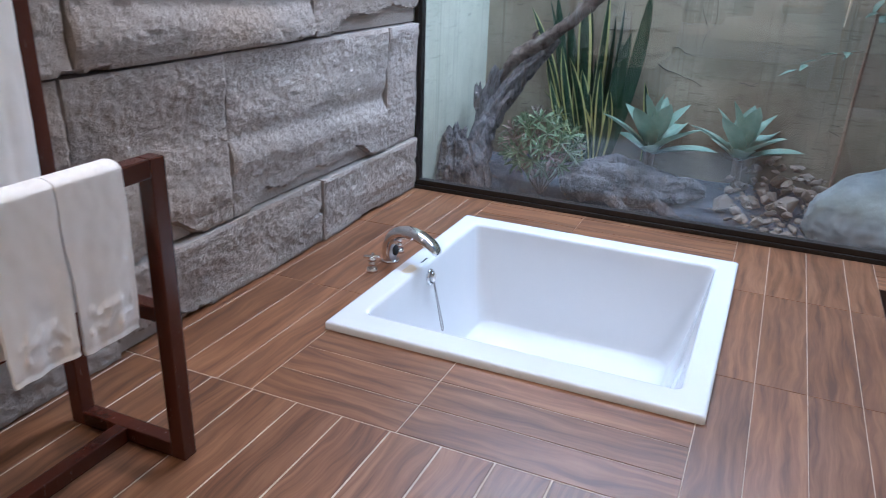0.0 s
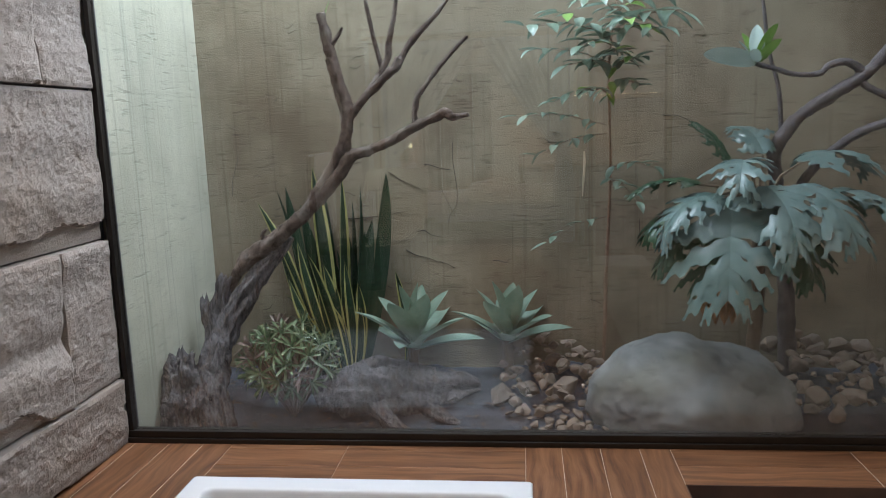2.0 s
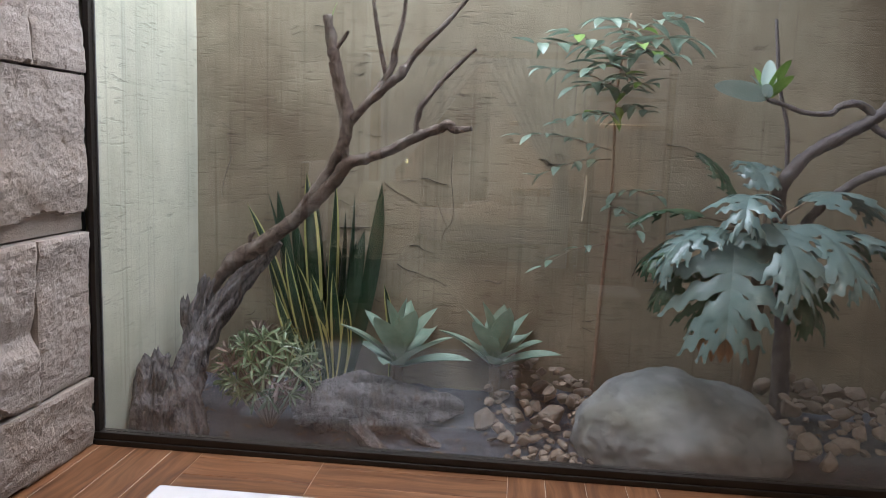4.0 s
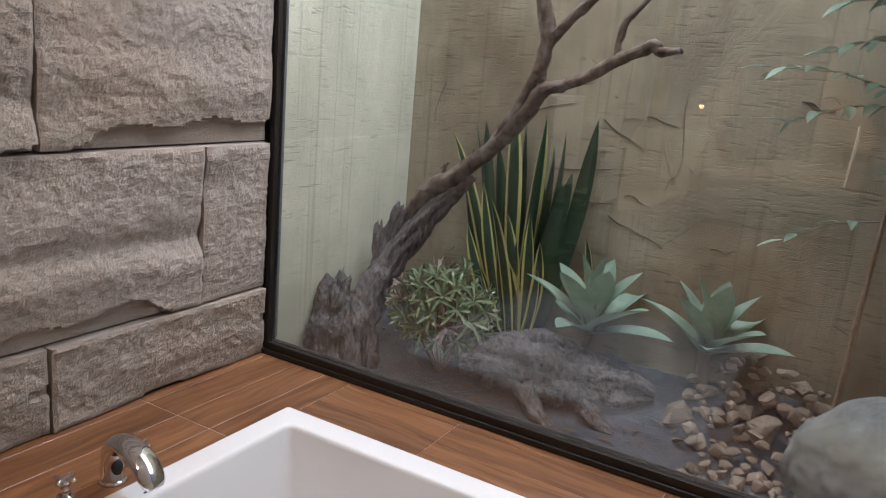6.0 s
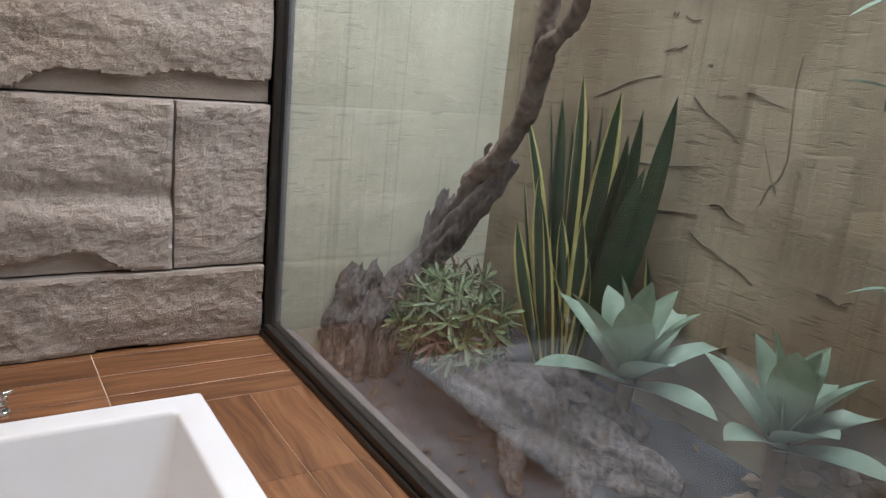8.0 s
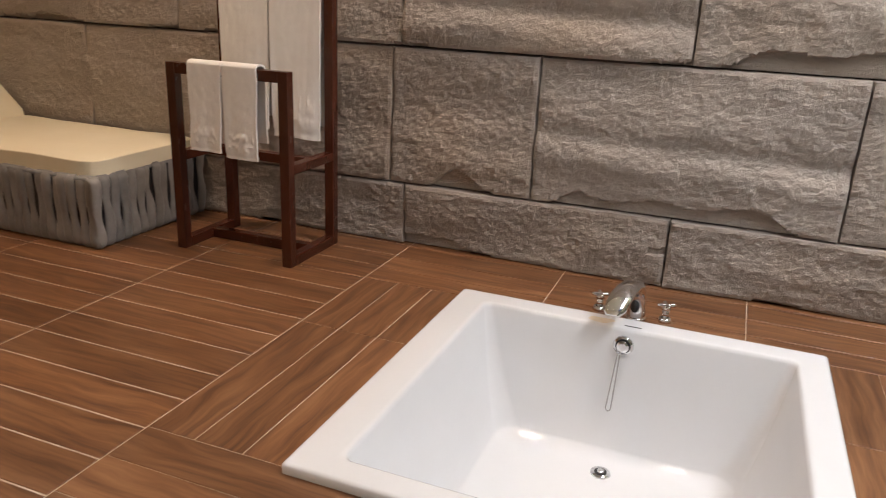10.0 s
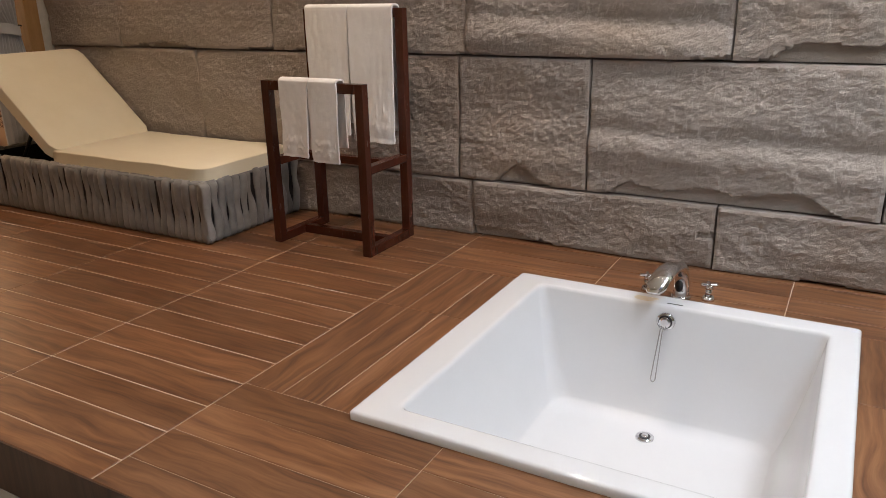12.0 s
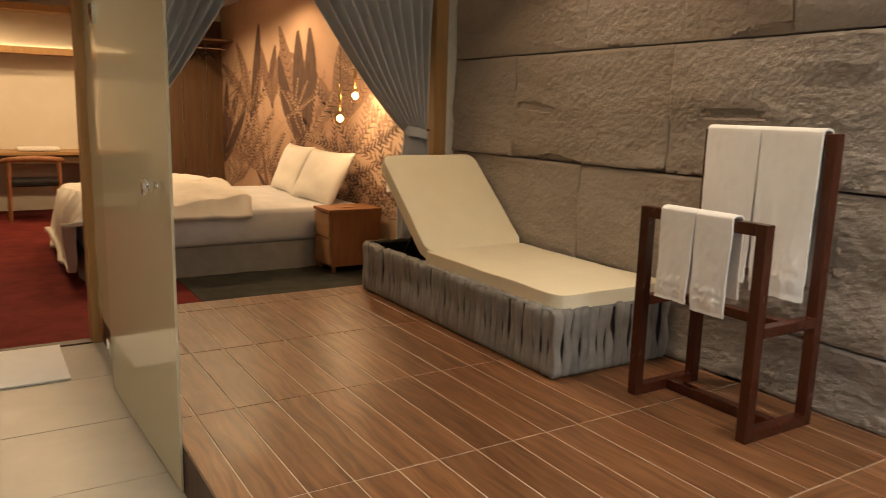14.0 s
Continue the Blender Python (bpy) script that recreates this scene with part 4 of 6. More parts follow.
def snag(bm, pts, n=40, steps=14, flute=0.35, seed=0.0, jag=0.0, spikes=2.4):
    """Weathered wood: a limb with long grooves, knots and a torn, hollow end; each point is x, y, z, radius."""
    line = smooth_line(pts, steps)
    side = Vector((0.31, 0.83, 0.47))
    rows = []
    run = 0.0
    for i, q in enumerate(line):
        p = Vector(q[:3])
        d = Vector(line[min(i + 1, len(line) - 1)][:3] - line[max(i - 1, 0)][:3]).normalized()
        u = d.cross(side).normalized()
        side = u.cross(d).normalized()
        if i:
            run += (p - Vector(line[i - 1][:3])).length
        end = i / (len(line) - 1)
        ring = []
        for k in range(n):
            a = 2 * math.pi * k / n
            w = u * math.cos(a) + side * math.sin(a)
            ca, sa = math.cos(a), math.sin(a)
            long = noise.noise(Vector((ca * 2.2 + seed, sa * 2.2, run * 3.0)))
            groove = abs(noise.noise(Vector((ca * 5 + seed, sa * 5, run * 5.0 + 9))))
            knot = noise.noise(Vector((ca * 1.6 + seed, sa * 1.6, run * 11 + 4)))
            fine = noise.noise(Vector((ca * 9 + seed, sa * 9, run * 16)))
            grit = noise.noise((p + w * 0.1) * 46)
            r = q[3] * (1 + flute * (1.1 * long - 1.3 * max(0, 0.22 - groove) * 2.2 + 0.8 * knot + 0.4 * fine + 0.22 * grit))
            tear = jag * max(0, end - 0.55) / 0.45 * (noise.noise(Vector((ca * spikes + seed, sa * spikes, 2))) + 0.5 * noise.noise(Vector((ca * 6 + seed, sa * 6, 5))))
            ring.append(p + w * max(0.004, r) + d * tear)
        rows.append(ring)
    if jag:
        last, centre = rows[-1], Vector(line[-1][:3])
        for f, sink in ((0.72, 0.01), (0.55, 0.08)):
            rows.append([centre + (v - centre) * f - d * sink * jag * 6 for v in last])
    vs = sheet(bm, rows, closed=True)
    bm.faces.new(vs[0][::-1])
    bm.faces.new(vs[-1])
    return bm


# driftwood tree
tree = thing("driftwood_tree", "leaning grey dead tree with forked bare branches", "dead tree")
bm = bmesh.new()
snag(bm, [(-1.52, 4.25, -0.20, 0.085), (-1.545, 4.28, -0.05, 0.085), (-1.535, 4.33, 0.08, 0.080), (-1.54, 4.40, 0.17, 0.076), (-1.525, 4.48, 0.275, 0.070), (-1.47, 4.55, 0.415, 0.058), (-1.375, 4.60, 0.566, 0.048), (-1.25, 4.625, 0.70, 0.036), (-1.16, 4.63, 0.80, 0.018)], 44, 14, 0.42, 2.0)
snag(bm, [(-1.57, 4.50, 0.20, 0.052), (-1.565, 4.55, 0.31, 0.052), (-1.548, 4.58, 0.47, 0.044), (-1.518, 4.60, 0.60, 0.034)], 34, 12, 0.5, 7.0, 0.045)
snag(bm, [(-1.60, 4.56, 0.34, 0.028), (-1.64, 4.59, 0.44, 0.026), (-1.648, 4.60, 0.49, 0.018)], 22, 10, 0.5, 4.0, 0.05)
stump = [(-1.625, 4.24, -0.20, 0.115), (-1.635, 4.25, -0.06, 0.095), (-1.645, 4.275, 0.08, 0.082), (-1.652, 4.295, 0.20, 0.070), (-1.655, 4.305, 0.27, 0.058)]
snag(bm, stump, 60, 18, 0.6, 11.0, 0.06, 2.0)
snag(bm, [(-1.50, 4.22, -0.20, 0.060), (-1.50, 4.235, -0.04, 0.052), (-1.53, 4.28, 0.10, 0.050), (-1.58, 4.32, 0.20, 0.034)], 36, 14, 0.5, 15.0, 0.03)
snag(bm, [(-1.69, 4.21, -0.18, 0.055), (-1.69, 4.22, -0.02, 0.045), (-1.695, 4.25, 0.14, 0.034), (-1.70, 4.26, 0.24, 0.018)], 34, 12, 0.6, 19.0, 0.03)
snag(bm, [(-1.44, 4.30, -0.18, 0.050), (-1.47, 4.31, 0.0, 0.040), (-1.52, 4.36, 0.12, 0.040)], 30, 10, 0.5, 23.0)
trunk = part("trunk", bm, M_BARK, tree, "weathered hollow grey trunk", True)
for pts in ([(-1.53, 4.62, 0.50, 0.020), (-1.47, 4.635, 0.61, 0.030), (-1.402, 4.63, 0.69, 0.043), (-1.32, 4.615, 0.745, 0.041), (-1.232, 4.60, 0.799, 0.038), (-1.004, 4.52, 0.975, 0.034), (-0.855, 4.43, 1.11, 0.030), (-0.775, 4.385, 1.20, 0.029), (-0.72, 4.365, 1.225, 0.024), (-0.665, 4.34, 1.239, 0.022), (-0.552, 4.28, 1.28, 0.021), (-0.43, 4.20, 1.34, 0.020), (-0.335, 4.15, 1.372, 0.019), (-0.293, 4.13, 1.392, 0.020), (-0.265, 4.12, 1.372, 0.016), (-0.195, 4.10, 1.379, 0.010)],
            [(-1.06, 4.55, 0.93, 0.026), (-0.985, 4.51, 1.02, 0.029), (-0.891, 4.45, 1.138, 0.028), (-0.81, 4.40, 1.258, 0.027), (-0.776, 4.38, 1.359, 0.027), (-0.776, 4.38, 1.456, 0.026), (-0.813, 4.38, 1.574, 0.026), (-0.839, 4.38, 1.692, 0.026), (-0.871, 4.38, 1.86, 0.020)],
            [(-0.775, 4.385, 1.20, 0.022), (-0.79, 4.39, 1.30, 0.018), (-0.80, 4.40, 1.42, 0.016), (-0.835, 4.40, 1.58, 0.017), (-0.848, 4.395, 1.66, 0.020)],
            [(-0.785, 4.385, 1.34, 0.020), (-0.753, 4.38, 1.40, 0.019), (-0.671, 4.38, 1.498, 0.017), (-0.581, 4.38, 1.631, 0.015), (-0.564, 4.38, 1.725, 0.013), (-0.527, 4.38, 1.88, 0.009), (-0.52, 4.38, 2.1, 0.006)],
            [(-0.745, 4.37, 1.41, 0.016), (-0.712, 4.36, 1.446, 0.018), (-0.601, 4.34, 1.545, 0.018), (-0.535, 4.333, 1.60, 0.019), (-0.514, 4.33, 1.628, 0.021), (-0.50, 4.335, 1.65, 0.014), (-0.446, 4.34, 1.723, 0.013), (-0.329, 4.35, 1.84, 0.010), (-0.2, 4.36, 2.0, 0.007)],
            [(-0.433, 4.20, 1.345, 0.013), (-0.436, 4.20, 1.39, 0.012), (-0.430, 4.20, 1.419, 0.014), (-0.418, 4.20, 1.465, 0.012), (-0.395, 4.205, 1.495, 0.010), (-0.339, 4.22, 1.569, 0.0095), (-0.27, 4.235, 1.645, 0.009), (-0.201, 4.25, 1.713, 0.007)],
            [(-0.845, 4.38, 1.70, 0.011), (-0.80, 4.37, 1.75, 0.009), (-0.77, 4.36, 1.79, 0.005)],
            [(-0.60, 4.38, 1.60, 0.011), (-0.63, 4.385, 1.72, 0.010), (-0.66, 4.39, 1.88, 0.009), (-0.69, 4.39, 2.1, 0.006)],
            [(-1.30, 4.61, 0.77, 0.012), (-1.305, 4.60, 0.82, 0.010), (-1.28, 4.60, 0.85, 0.006)]):
    part("branch", limb(bmesh.new(), pts, 12, 16, 0.34, pts[0][0] * 5, 30), M_BRANCH, tree, "brown bare branch", True)
plant_leaf(tree, blade(bmesh.new(), (-0.86, 4.38, 1.83), 20, 70, 0.10, 0.03, n=5, shape="oval"), M_LIME, "young green leaf")

# fallen log and boulder
root = thing("driftwood_root", "gnarled grey log lying on the soil", "driftwood")
bm = bmesh.new()
snag(bm, [(-1.02, 4.40, 0.02, 0.06), (-0.92, 4.43, 0.045, 0.105), (-0.78, 4.46, 0.035, 0.115), (-0.62, 4.50, 0.015, 0.105), (-0.46, 4.55, 0.01, 0.095), (-0.32, 4.60, 0.01, 0.07), (-0.22, 4.64, 0.0, 0.03)], 52, 16, 0.42, 31.0)
snag(bm, [(-0.88, 4.56, 0.06, 0.06), (-0.76, 4.63, 0.09, 0.055), (-0.62, 4.69, 0.07, 0.05), (-0.46, 4.74, 0.04, 0.03)], 36, 12, 0.5, 35.0)
snag(bm, [(-0.72, 4.42, -0.02, 0.05), (-0.64, 4.34, -0.08, 0.04), (-0.54, 4.29, -0.12, 0.02)], 24, 10, 0.5, 39.0)
snag(bm, [(-0.50, 4.50, -0.02, 0.045), (-0.40, 4.42, -0.08, 0.034), (-0.30, 4.39, -0.11, 0.018)], 24, 10, 0.5, 43.0)
part("wood", bm, M_BARK, root, "", True)


def stone_lump(bm, at, sx, sy, sz, seed, sub=3, rough=0.22, yaw=0.0, freq=1.3, facet=0.0):
    r = bmesh.ops.create_icosphere(bm, subdivisions=sub, radius=1)
    m = Matrix.Translation(at) @ Matrix.Rotation(yaw, 4, "Z")
    off = Vector((seed * 3.1, seed * 1.7, seed))
    for v in r["verts"]:
        k = 1 + rough * noise.noise(v.co * freq + off) + rough * 0.4 * noise.noise(v.co * freq * 3 + off) + rough * 0.16 * noise.noise(v.co * freq * 8 + off) + rough * 0.07 * noise.noise(v.co * freq * 20 + off)
        if facet:
            k *= 1 - facet * abs(noise.noise(v.co * 0.9 + off))
        v.co = m @ Vector((v.co.x * sx * k, v.co.y * sy * k, v.co.z * sz * k))
    return bm


bm = bmesh.new()
stone_lump(bm, (0.80, 4.47, -0.03), 0.475, 0.375, 0.335, 2, 6, 0.15, 0.1, 1.2, 0.12)
solid("boulder", bm, M_BOULDER, "large grey-green boulder bedded in the soil", "boulder", smooth=True)
pebble_meshes = []
for v in range(9):
    bm = bmesh.new()
    rv = random.Random(v)
    fl = (1.0, rv.uniform(0.65, 0.9), rv.uniform(0.5, 0.75))
    for k in range(15):
        d = Vector((rv.gauss(0, 1), rv.gauss(0, 1), rv.gauss(0, 1))).normalized() * rv.uniform(0.8, 1.0)
        bm.verts.new((d.x * fl[0], d.y * fl[1], d.z * fl[2]))
    hull = bmesh.ops.convex_hull(bm, input=bm.verts)
    bmesh.ops.delete(bm, geom=list({g for g in hull["geom_interior"] + hull["geom_unused"] if isinstance(g, bmesh.types.BMVert) and g.is_valid}), context="VERTS")
    bmesh.ops.bevel(bm, geom=list(bm.edges), offset=0.13, segments=2, affect="EDGES", profile=0.6, clamp_overlap=True)
    pebble_meshes.append(mesh_of("pebble", bm, M_PEBBLE, True))
rg = random.Random(77)
pebbles = thing("pebble_heap", "heap of rounded tan stones and pebbles beside the boulder", "pebbles")
placed = []


def pebble(x, y, z, r, tilt):
    o = new("pebble", pebble_meshes[len(placed) % 9])
    o.parent = pebbles
    o.matrix_local = pose(x, y, z, rg.uniform(-tilt, tilt), rg.uniform(-tilt, tilt), rg.uniform(0, 360)) @ Matrix.Diagonal((r, r, r * 0.9, 1))
    placed.append((x, y, r))


for x, y, z, r in ((-0.115, 4.60, -0.03, 0.092), (0.04, 4.63, -0.015, 0.075), (0.245, 4.60, 0.0, 0.108), (0.02, 4.49, -0.07, 0.062), (0.11, 4.50, -0.065, 0.055), (0.08, 4.76, 0.055, 0.06), (0.17, 4.85, 0.075, 0.068), (0.31, 4.90, 0.10, 0.078),
                   (0.22, 4.78, 0.055, 0.06), (0.145, 4.66, 0.03, 0.062), (0.335, 4.75, 0.04, 0.07), (-0.02, 4.75, 0.04, 0.05), (0.39, 4.85, 0.06, 0.06), (-0.09, 4.73, 0.02, 0.05), (0.16, 4.58, -0.03, 0.05), (0.28, 4.70, 0.07, 0.05)):
    pebble(x, y, z, r, 24)
for i in range(620):
    if i < 380:
        x, y, r = rg.uniform(-0.10, 0.48), rg.uniform(4.28, 4.92), rg.choice((0.022, 0.03, 0.038, 0.046))
        if x < 0.0 and y < 4.44:
            continue
        pile = 0.16 * max(0, 1 - ((x - 0.16) / 0.36) ** 2) * max(0, min(1, (y - 4.36) / 0.4))
    else:
        x, y, r = rg.uniform(1.25, 1.9), rg.uniform(4.3, 4.9), rg.choice((0.03, 0.045, 0.06, 0.08))
        pile = 0.10 * max(0, (y - 4.3)) + 0.1
    if any((x - a) ** 2 + (y - b) ** 2 < ((r + c) * 0.46) ** 2 for a, b, c in placed):
        continue
    pebble(x, y, soil_height(x, y) + pile + r * 0.25, r, 20)


def lobed_leaf(bm, root, yaw, rise, length, width, droop, seed):
    """A broad, deeply cut leaf: toothed pinnate lobes on both sides of a bent midrib."""
    rg2 = random.Random(seed)
    d = Vector((math.cos(radians(yaw)), math.sin(radians(yaw)), 0))
    s = Vector((-d.y, d.x, 0))
    pos, ang = Vector(root), radians(rise)
    n = 7
    rib = []
    for i in range(n + 1):
        up = -d * math.sin(ang) + Vector((0, 0, 1)) * math.cos(ang)
        t = d * math.cos(ang) + Vector((0, 0, 1)) * math.sin(ang)
        rib.append((pos.copy(), t, up))
        pos = pos + t * (length / n)
        ang -= radians(droop) / n
    for side in (-1, 1):
        for i in range(n):
            p0, t, up = rib[i]
            p2 = rib[i + 1][0]
            f = (i + 0.4) / n
            w = width * 0.5 * math.sin(math.pi * (0.24 + 0.66 * f)) ** 0.8 * rg2.uniform(0.72, 1.14)
            out = (s * side + t * (-0.15 + 1.25 * f + rg2.uniform(-0.3, 0.3))).normalized()
            sag = rg2.uniform(0.05, 0.55)
            ln = (p2 - p0)
            rows = []
            m = 13
            for k in range(m + 1):
                g = k / m
                prof = (1.18 - 0.5 * max(0, g - 0.3) + 0.22 * math.sin((g - 0.3) * 7.0) * (g > 0.3)) * max(0.0, 1 - max(0, (g - 0.66) / 0.34) ** 2.4)
                tooth = 0.8 * (1 if (k // 2) % 2 else -1) * rg2.uniform(0.5, 1.2) if 3 < k < m else 0
                half = 0.5 * max(0.05, prof + tooth * 0.6)
                half2 = 0.5 * max(0.05, prof - tooth * 0.6)
                c = p0 + ln * 0.5 + out * (w * g) + t * (0.02 * g) - up * (sag * w * g * g) + up * (0.012 * math.sin(g * 3.1))
                rows.append([c - ln * half, c + up * 0.006, c + ln * half2])
            sheet(bm, rows if side < 0 else [r[::-1] for r in rows])
    return bm


philo = thing("philodendron", "lush philodendron with deeply lobed blue-green leaves", "philodendron")
rg = random.Random(5)
PC = Vector((1.08, 4.42, 0.90))
part("stem", limb(bmesh.new(), [(1.15, 4.72, 0.0, 0.035), (1.14, 4.62, 0.4, 0.032), (PC.x, PC.y, PC.z, 0.03)], 6, 10, 0.2), M_STEM, philo, "", True)
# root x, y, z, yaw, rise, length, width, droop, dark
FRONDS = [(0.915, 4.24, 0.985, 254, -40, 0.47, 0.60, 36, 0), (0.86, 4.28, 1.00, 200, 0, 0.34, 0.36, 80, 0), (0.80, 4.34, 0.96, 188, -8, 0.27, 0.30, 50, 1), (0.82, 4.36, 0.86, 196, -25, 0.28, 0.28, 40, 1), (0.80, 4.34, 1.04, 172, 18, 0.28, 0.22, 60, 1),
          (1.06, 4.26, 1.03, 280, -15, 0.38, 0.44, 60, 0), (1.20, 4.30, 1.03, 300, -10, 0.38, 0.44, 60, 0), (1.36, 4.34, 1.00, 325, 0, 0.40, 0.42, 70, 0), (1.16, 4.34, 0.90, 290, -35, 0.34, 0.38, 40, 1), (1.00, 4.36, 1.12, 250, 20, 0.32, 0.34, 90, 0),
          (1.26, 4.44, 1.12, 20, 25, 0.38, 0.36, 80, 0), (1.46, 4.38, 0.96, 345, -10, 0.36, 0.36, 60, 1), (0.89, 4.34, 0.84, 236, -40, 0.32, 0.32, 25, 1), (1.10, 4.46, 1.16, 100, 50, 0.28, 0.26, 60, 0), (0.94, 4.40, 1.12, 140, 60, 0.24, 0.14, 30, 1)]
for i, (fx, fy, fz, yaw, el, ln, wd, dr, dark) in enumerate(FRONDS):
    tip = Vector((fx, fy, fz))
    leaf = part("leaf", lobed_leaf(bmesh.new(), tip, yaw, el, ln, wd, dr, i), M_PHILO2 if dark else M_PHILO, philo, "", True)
    part("leaf_stalk", tube(bmesh.new(), [PC, (PC + tip) / 2 + Vector((0, 0, 0.05)), tip], [0.009, 0.007, 0.005], 6), M_STEM, leaf)
for k in range(4):
    part("dry_leaf", blade(bmesh.new(), (0.80 + 0.02 * k, 4.13, 0.63), 250 + 20 * k, -62, 0.17, 0.06, droop=30, fold=0.5, twist=40, n=6, shape="oval"), M_DRY, philo, "withered orange-brown leaf", True)

plum = thing("frangipani_tree", "small frangipani tree with grey limbs and few leaves", "tree")
for pts in ([(1.36, 4.80, -0.05, 0.045), (1.32, 4.76, 0.5, 0.038), (1.22, 4.66, 1.05, 0.032), (1.20, 4.60, 1.18, 0.030), (1.30, 4.60, 1.32, 0.030), (1.45, 4.60, 1.42, 0.029), (1.60, 4.60, 1.52, 0.027), (1.72, 4.60, 1.70, 0.028), (1.70, 4.6, 2.0, 0.022)],
            [(1.26, 4.68, 0.86, 0.022), (1.34, 4.60, 1.04, 0.021), (1.40, 4.58, 1.12, 0.020), (1.52, 4.57, 1.22, 0.020), (1.66, 4.55, 1.28, 0.019), (1.95, 4.55, 1.36, 0.022)],
            [(1.58, 4.60, 1.50, 0.020), (1.50, 4.60, 1.555, 0.018), (1.42, 4.60, 1.545, 0.014), (1.38, 4.60, 1.51, 0.0125), (1.28, 4.60, 1.51, 0.0115), (1.18, 4.60, 1.54, 0.011), (1.10, 4.60, 1.565, 0.010)],
            [(1.30, 4.85, 1.25, 0.010), (1.28, 4.84, 1.45, 0.010), (1.22, 4.82, 1.65, 0.009), (1.17, 4.8, 1.95, 0.007)],
            [(1.54, 4.60, 1.48, 0.016), (1.62, 4.58, 1.42, 0.015), (1.75, 4.56, 1.36, 0.013)]):
    part("branch", limb(bmesh.new(), pts, 12, 12, 0.3, pts[0][0], 34), M_PLUM, plum, "", True)
for yaw, rise, ln, mt, spin in ((182, 18, 0.22, M_OVAL, 62), (125, 66, 0.15, M_LIME, 0), (75, 76, 0.17, M_OVAL, 0), (25, 62, 0.19, M_LIME, -70), (150, 58, 0.12, M_OVAL, 20), (350, 50, 0.13, M_LIME, -60), (250, 30, 0.12, M_OVAL, 0)):
    plant_leaf(plum, blade(bmesh.new(), (1.10, 4.60, 1.57), yaw, rise, ln * 1.1, 0.40 * ln, droop=14, fold=0.15, n=12, shape="ellipse", spin=spin), mt, "smooth oval leaf")

M_TWIG = surface("reddish_twig", (0.20, 0.13, 0.085), (0.30, 0.21, 0.14), 0.8, scale=30)
vine = thing("wall_shrub", "slender shrub with compound leaves against the court wall", "shrub")
part("stem", limb(bmesh.new(), [(0.44, 4.93, -0.05, 0.011), (0.455, 4.93, 0.5, 0.010), (0.47, 4.85, 1.1, 0.007), (0.455, 4.77, 1.6, 0.006), (0.49, 4.72, 1.95, 0.005)], 6, 8, 0.3), M_TWIG, vine, "", True)
rg = random.Random(31)


def leaflets(a, b, count, size):
    a, b = Vector(a) - Vector((0.01, 0.13, 0.01)), Vector(b) - Vector((0.06, 0.13, -0.01))
    spray = part("spray", tube(bmesh.new(), [a, (a + b) / 2 + Vector((0, 0, 0.03)), b], [0.003, 0.0025, 0.0015], 5), M_STEM, vine)
    for i in range(count):
        f = (i + 1) / count
        c = a.lerp(b, f) + Vector((0, 0, 0.03 * math.sin(f * math.pi)))
        yaw = math.degrees(math.atan2(b.y - a.y, b.x - a.x)) + (rg.uniform(35, 80) if i % 2 else -rg.uniform(35, 80))
        if i == count - 1:
            yaw = math.degrees(math.atan2(b.y - a.y, b.x - a.x))
        part("leaflet", blade(bmesh.new(), c, yaw, rg.uniform(-30, 15), 1.5 * size * rg.uniform(0.7, 1.25), size * 0.64, droop=rg.uniform(0, 55), fold=0.3, n=6, shape="oval"), M_VINE if rg.random() < 0.94 else M_LIME, spray, "", True)


for a, b, c, s in (((0.46, 4.93, 1.28), (0.16, 4.74, 1.17), 8, 0.065), ((0.46, 4.92, 1.32), (0.06, 4.76, 1.36), 9, 0.06), ((0.46, 4.92, 1.50), (0.24, 4.78, 1.42), 8, 0.065), ((0.46, 4.9, 1.52), (0.64, 4.74, 1.48), 8, 0.065),
                   ((0.47, 4.98, 1.05), (0.62, 4.66, 0.94), 8, 0.06), ((0.47, 4.98, 1.10), (0.70, 4.70, 1.10), 8, 0.06), ((0.46, 5.0, 0.85), (0.20, 4.88, 0.72), 7, 0.055),
                   ((0.47, 4.88, 1.62), (0.15, 4.68, 1.66), 10, 0.075), ((0.48, 4.87, 1.72), (0.25, 4.62, 1.82), 10, 0.08), ((0.49, 4.86, 1.75), (0.70, 4.62, 1.72), 10, 0.08), ((0.48, 4.87, 1.66), (0.52, 4.58, 1.60), 10, 0.075),
                   ((0.48, 4.9, 1.45), (0.40, 4.66, 1.46), 8, 0.06), ((0.48, 4.88, 1.60), (0.30, 4.64, 1.58), 10, 0.075), ((0.49, 4.86, 1.78), (0.80, 4.66, 1.80), 10, 0.085), ((0.49, 4.86, 1.80), (0.55, 4.52, 1.75), 10, 0.085), ((0.49, 4.86, 1.75), (0.10, 4.6, 1.76), 11, 0.085), ((0.49, 4.86, 1.85), (0.75, 4.60, 1.88), 10, 0.085), ((0.49, 4.86, 1.85), (0.40, 4.55, 1.86), 10, 0.085), ((0.48, 4.87, 1.70), (0.36, 4.6, 1.66), 9, 0.08), ((0.48, 4.87, 1.58), (0.62, 4.66, 1.60), 9, 0.07)):
    leaflets(a, b, c, s)
part("hanging_pod", limb(bmesh.new(), [(0.325, 4.67, 1.19, 0.004), (0.325, 4.67, 1.11, 0.007), (0.315, 4.67, 0.97, 0.003)], 4, 6), surface("pale_pod", (0.5, 0.42, 0.28), (0.62, 0.54, 0.4), 0.7), vine, "pale hanging pod")

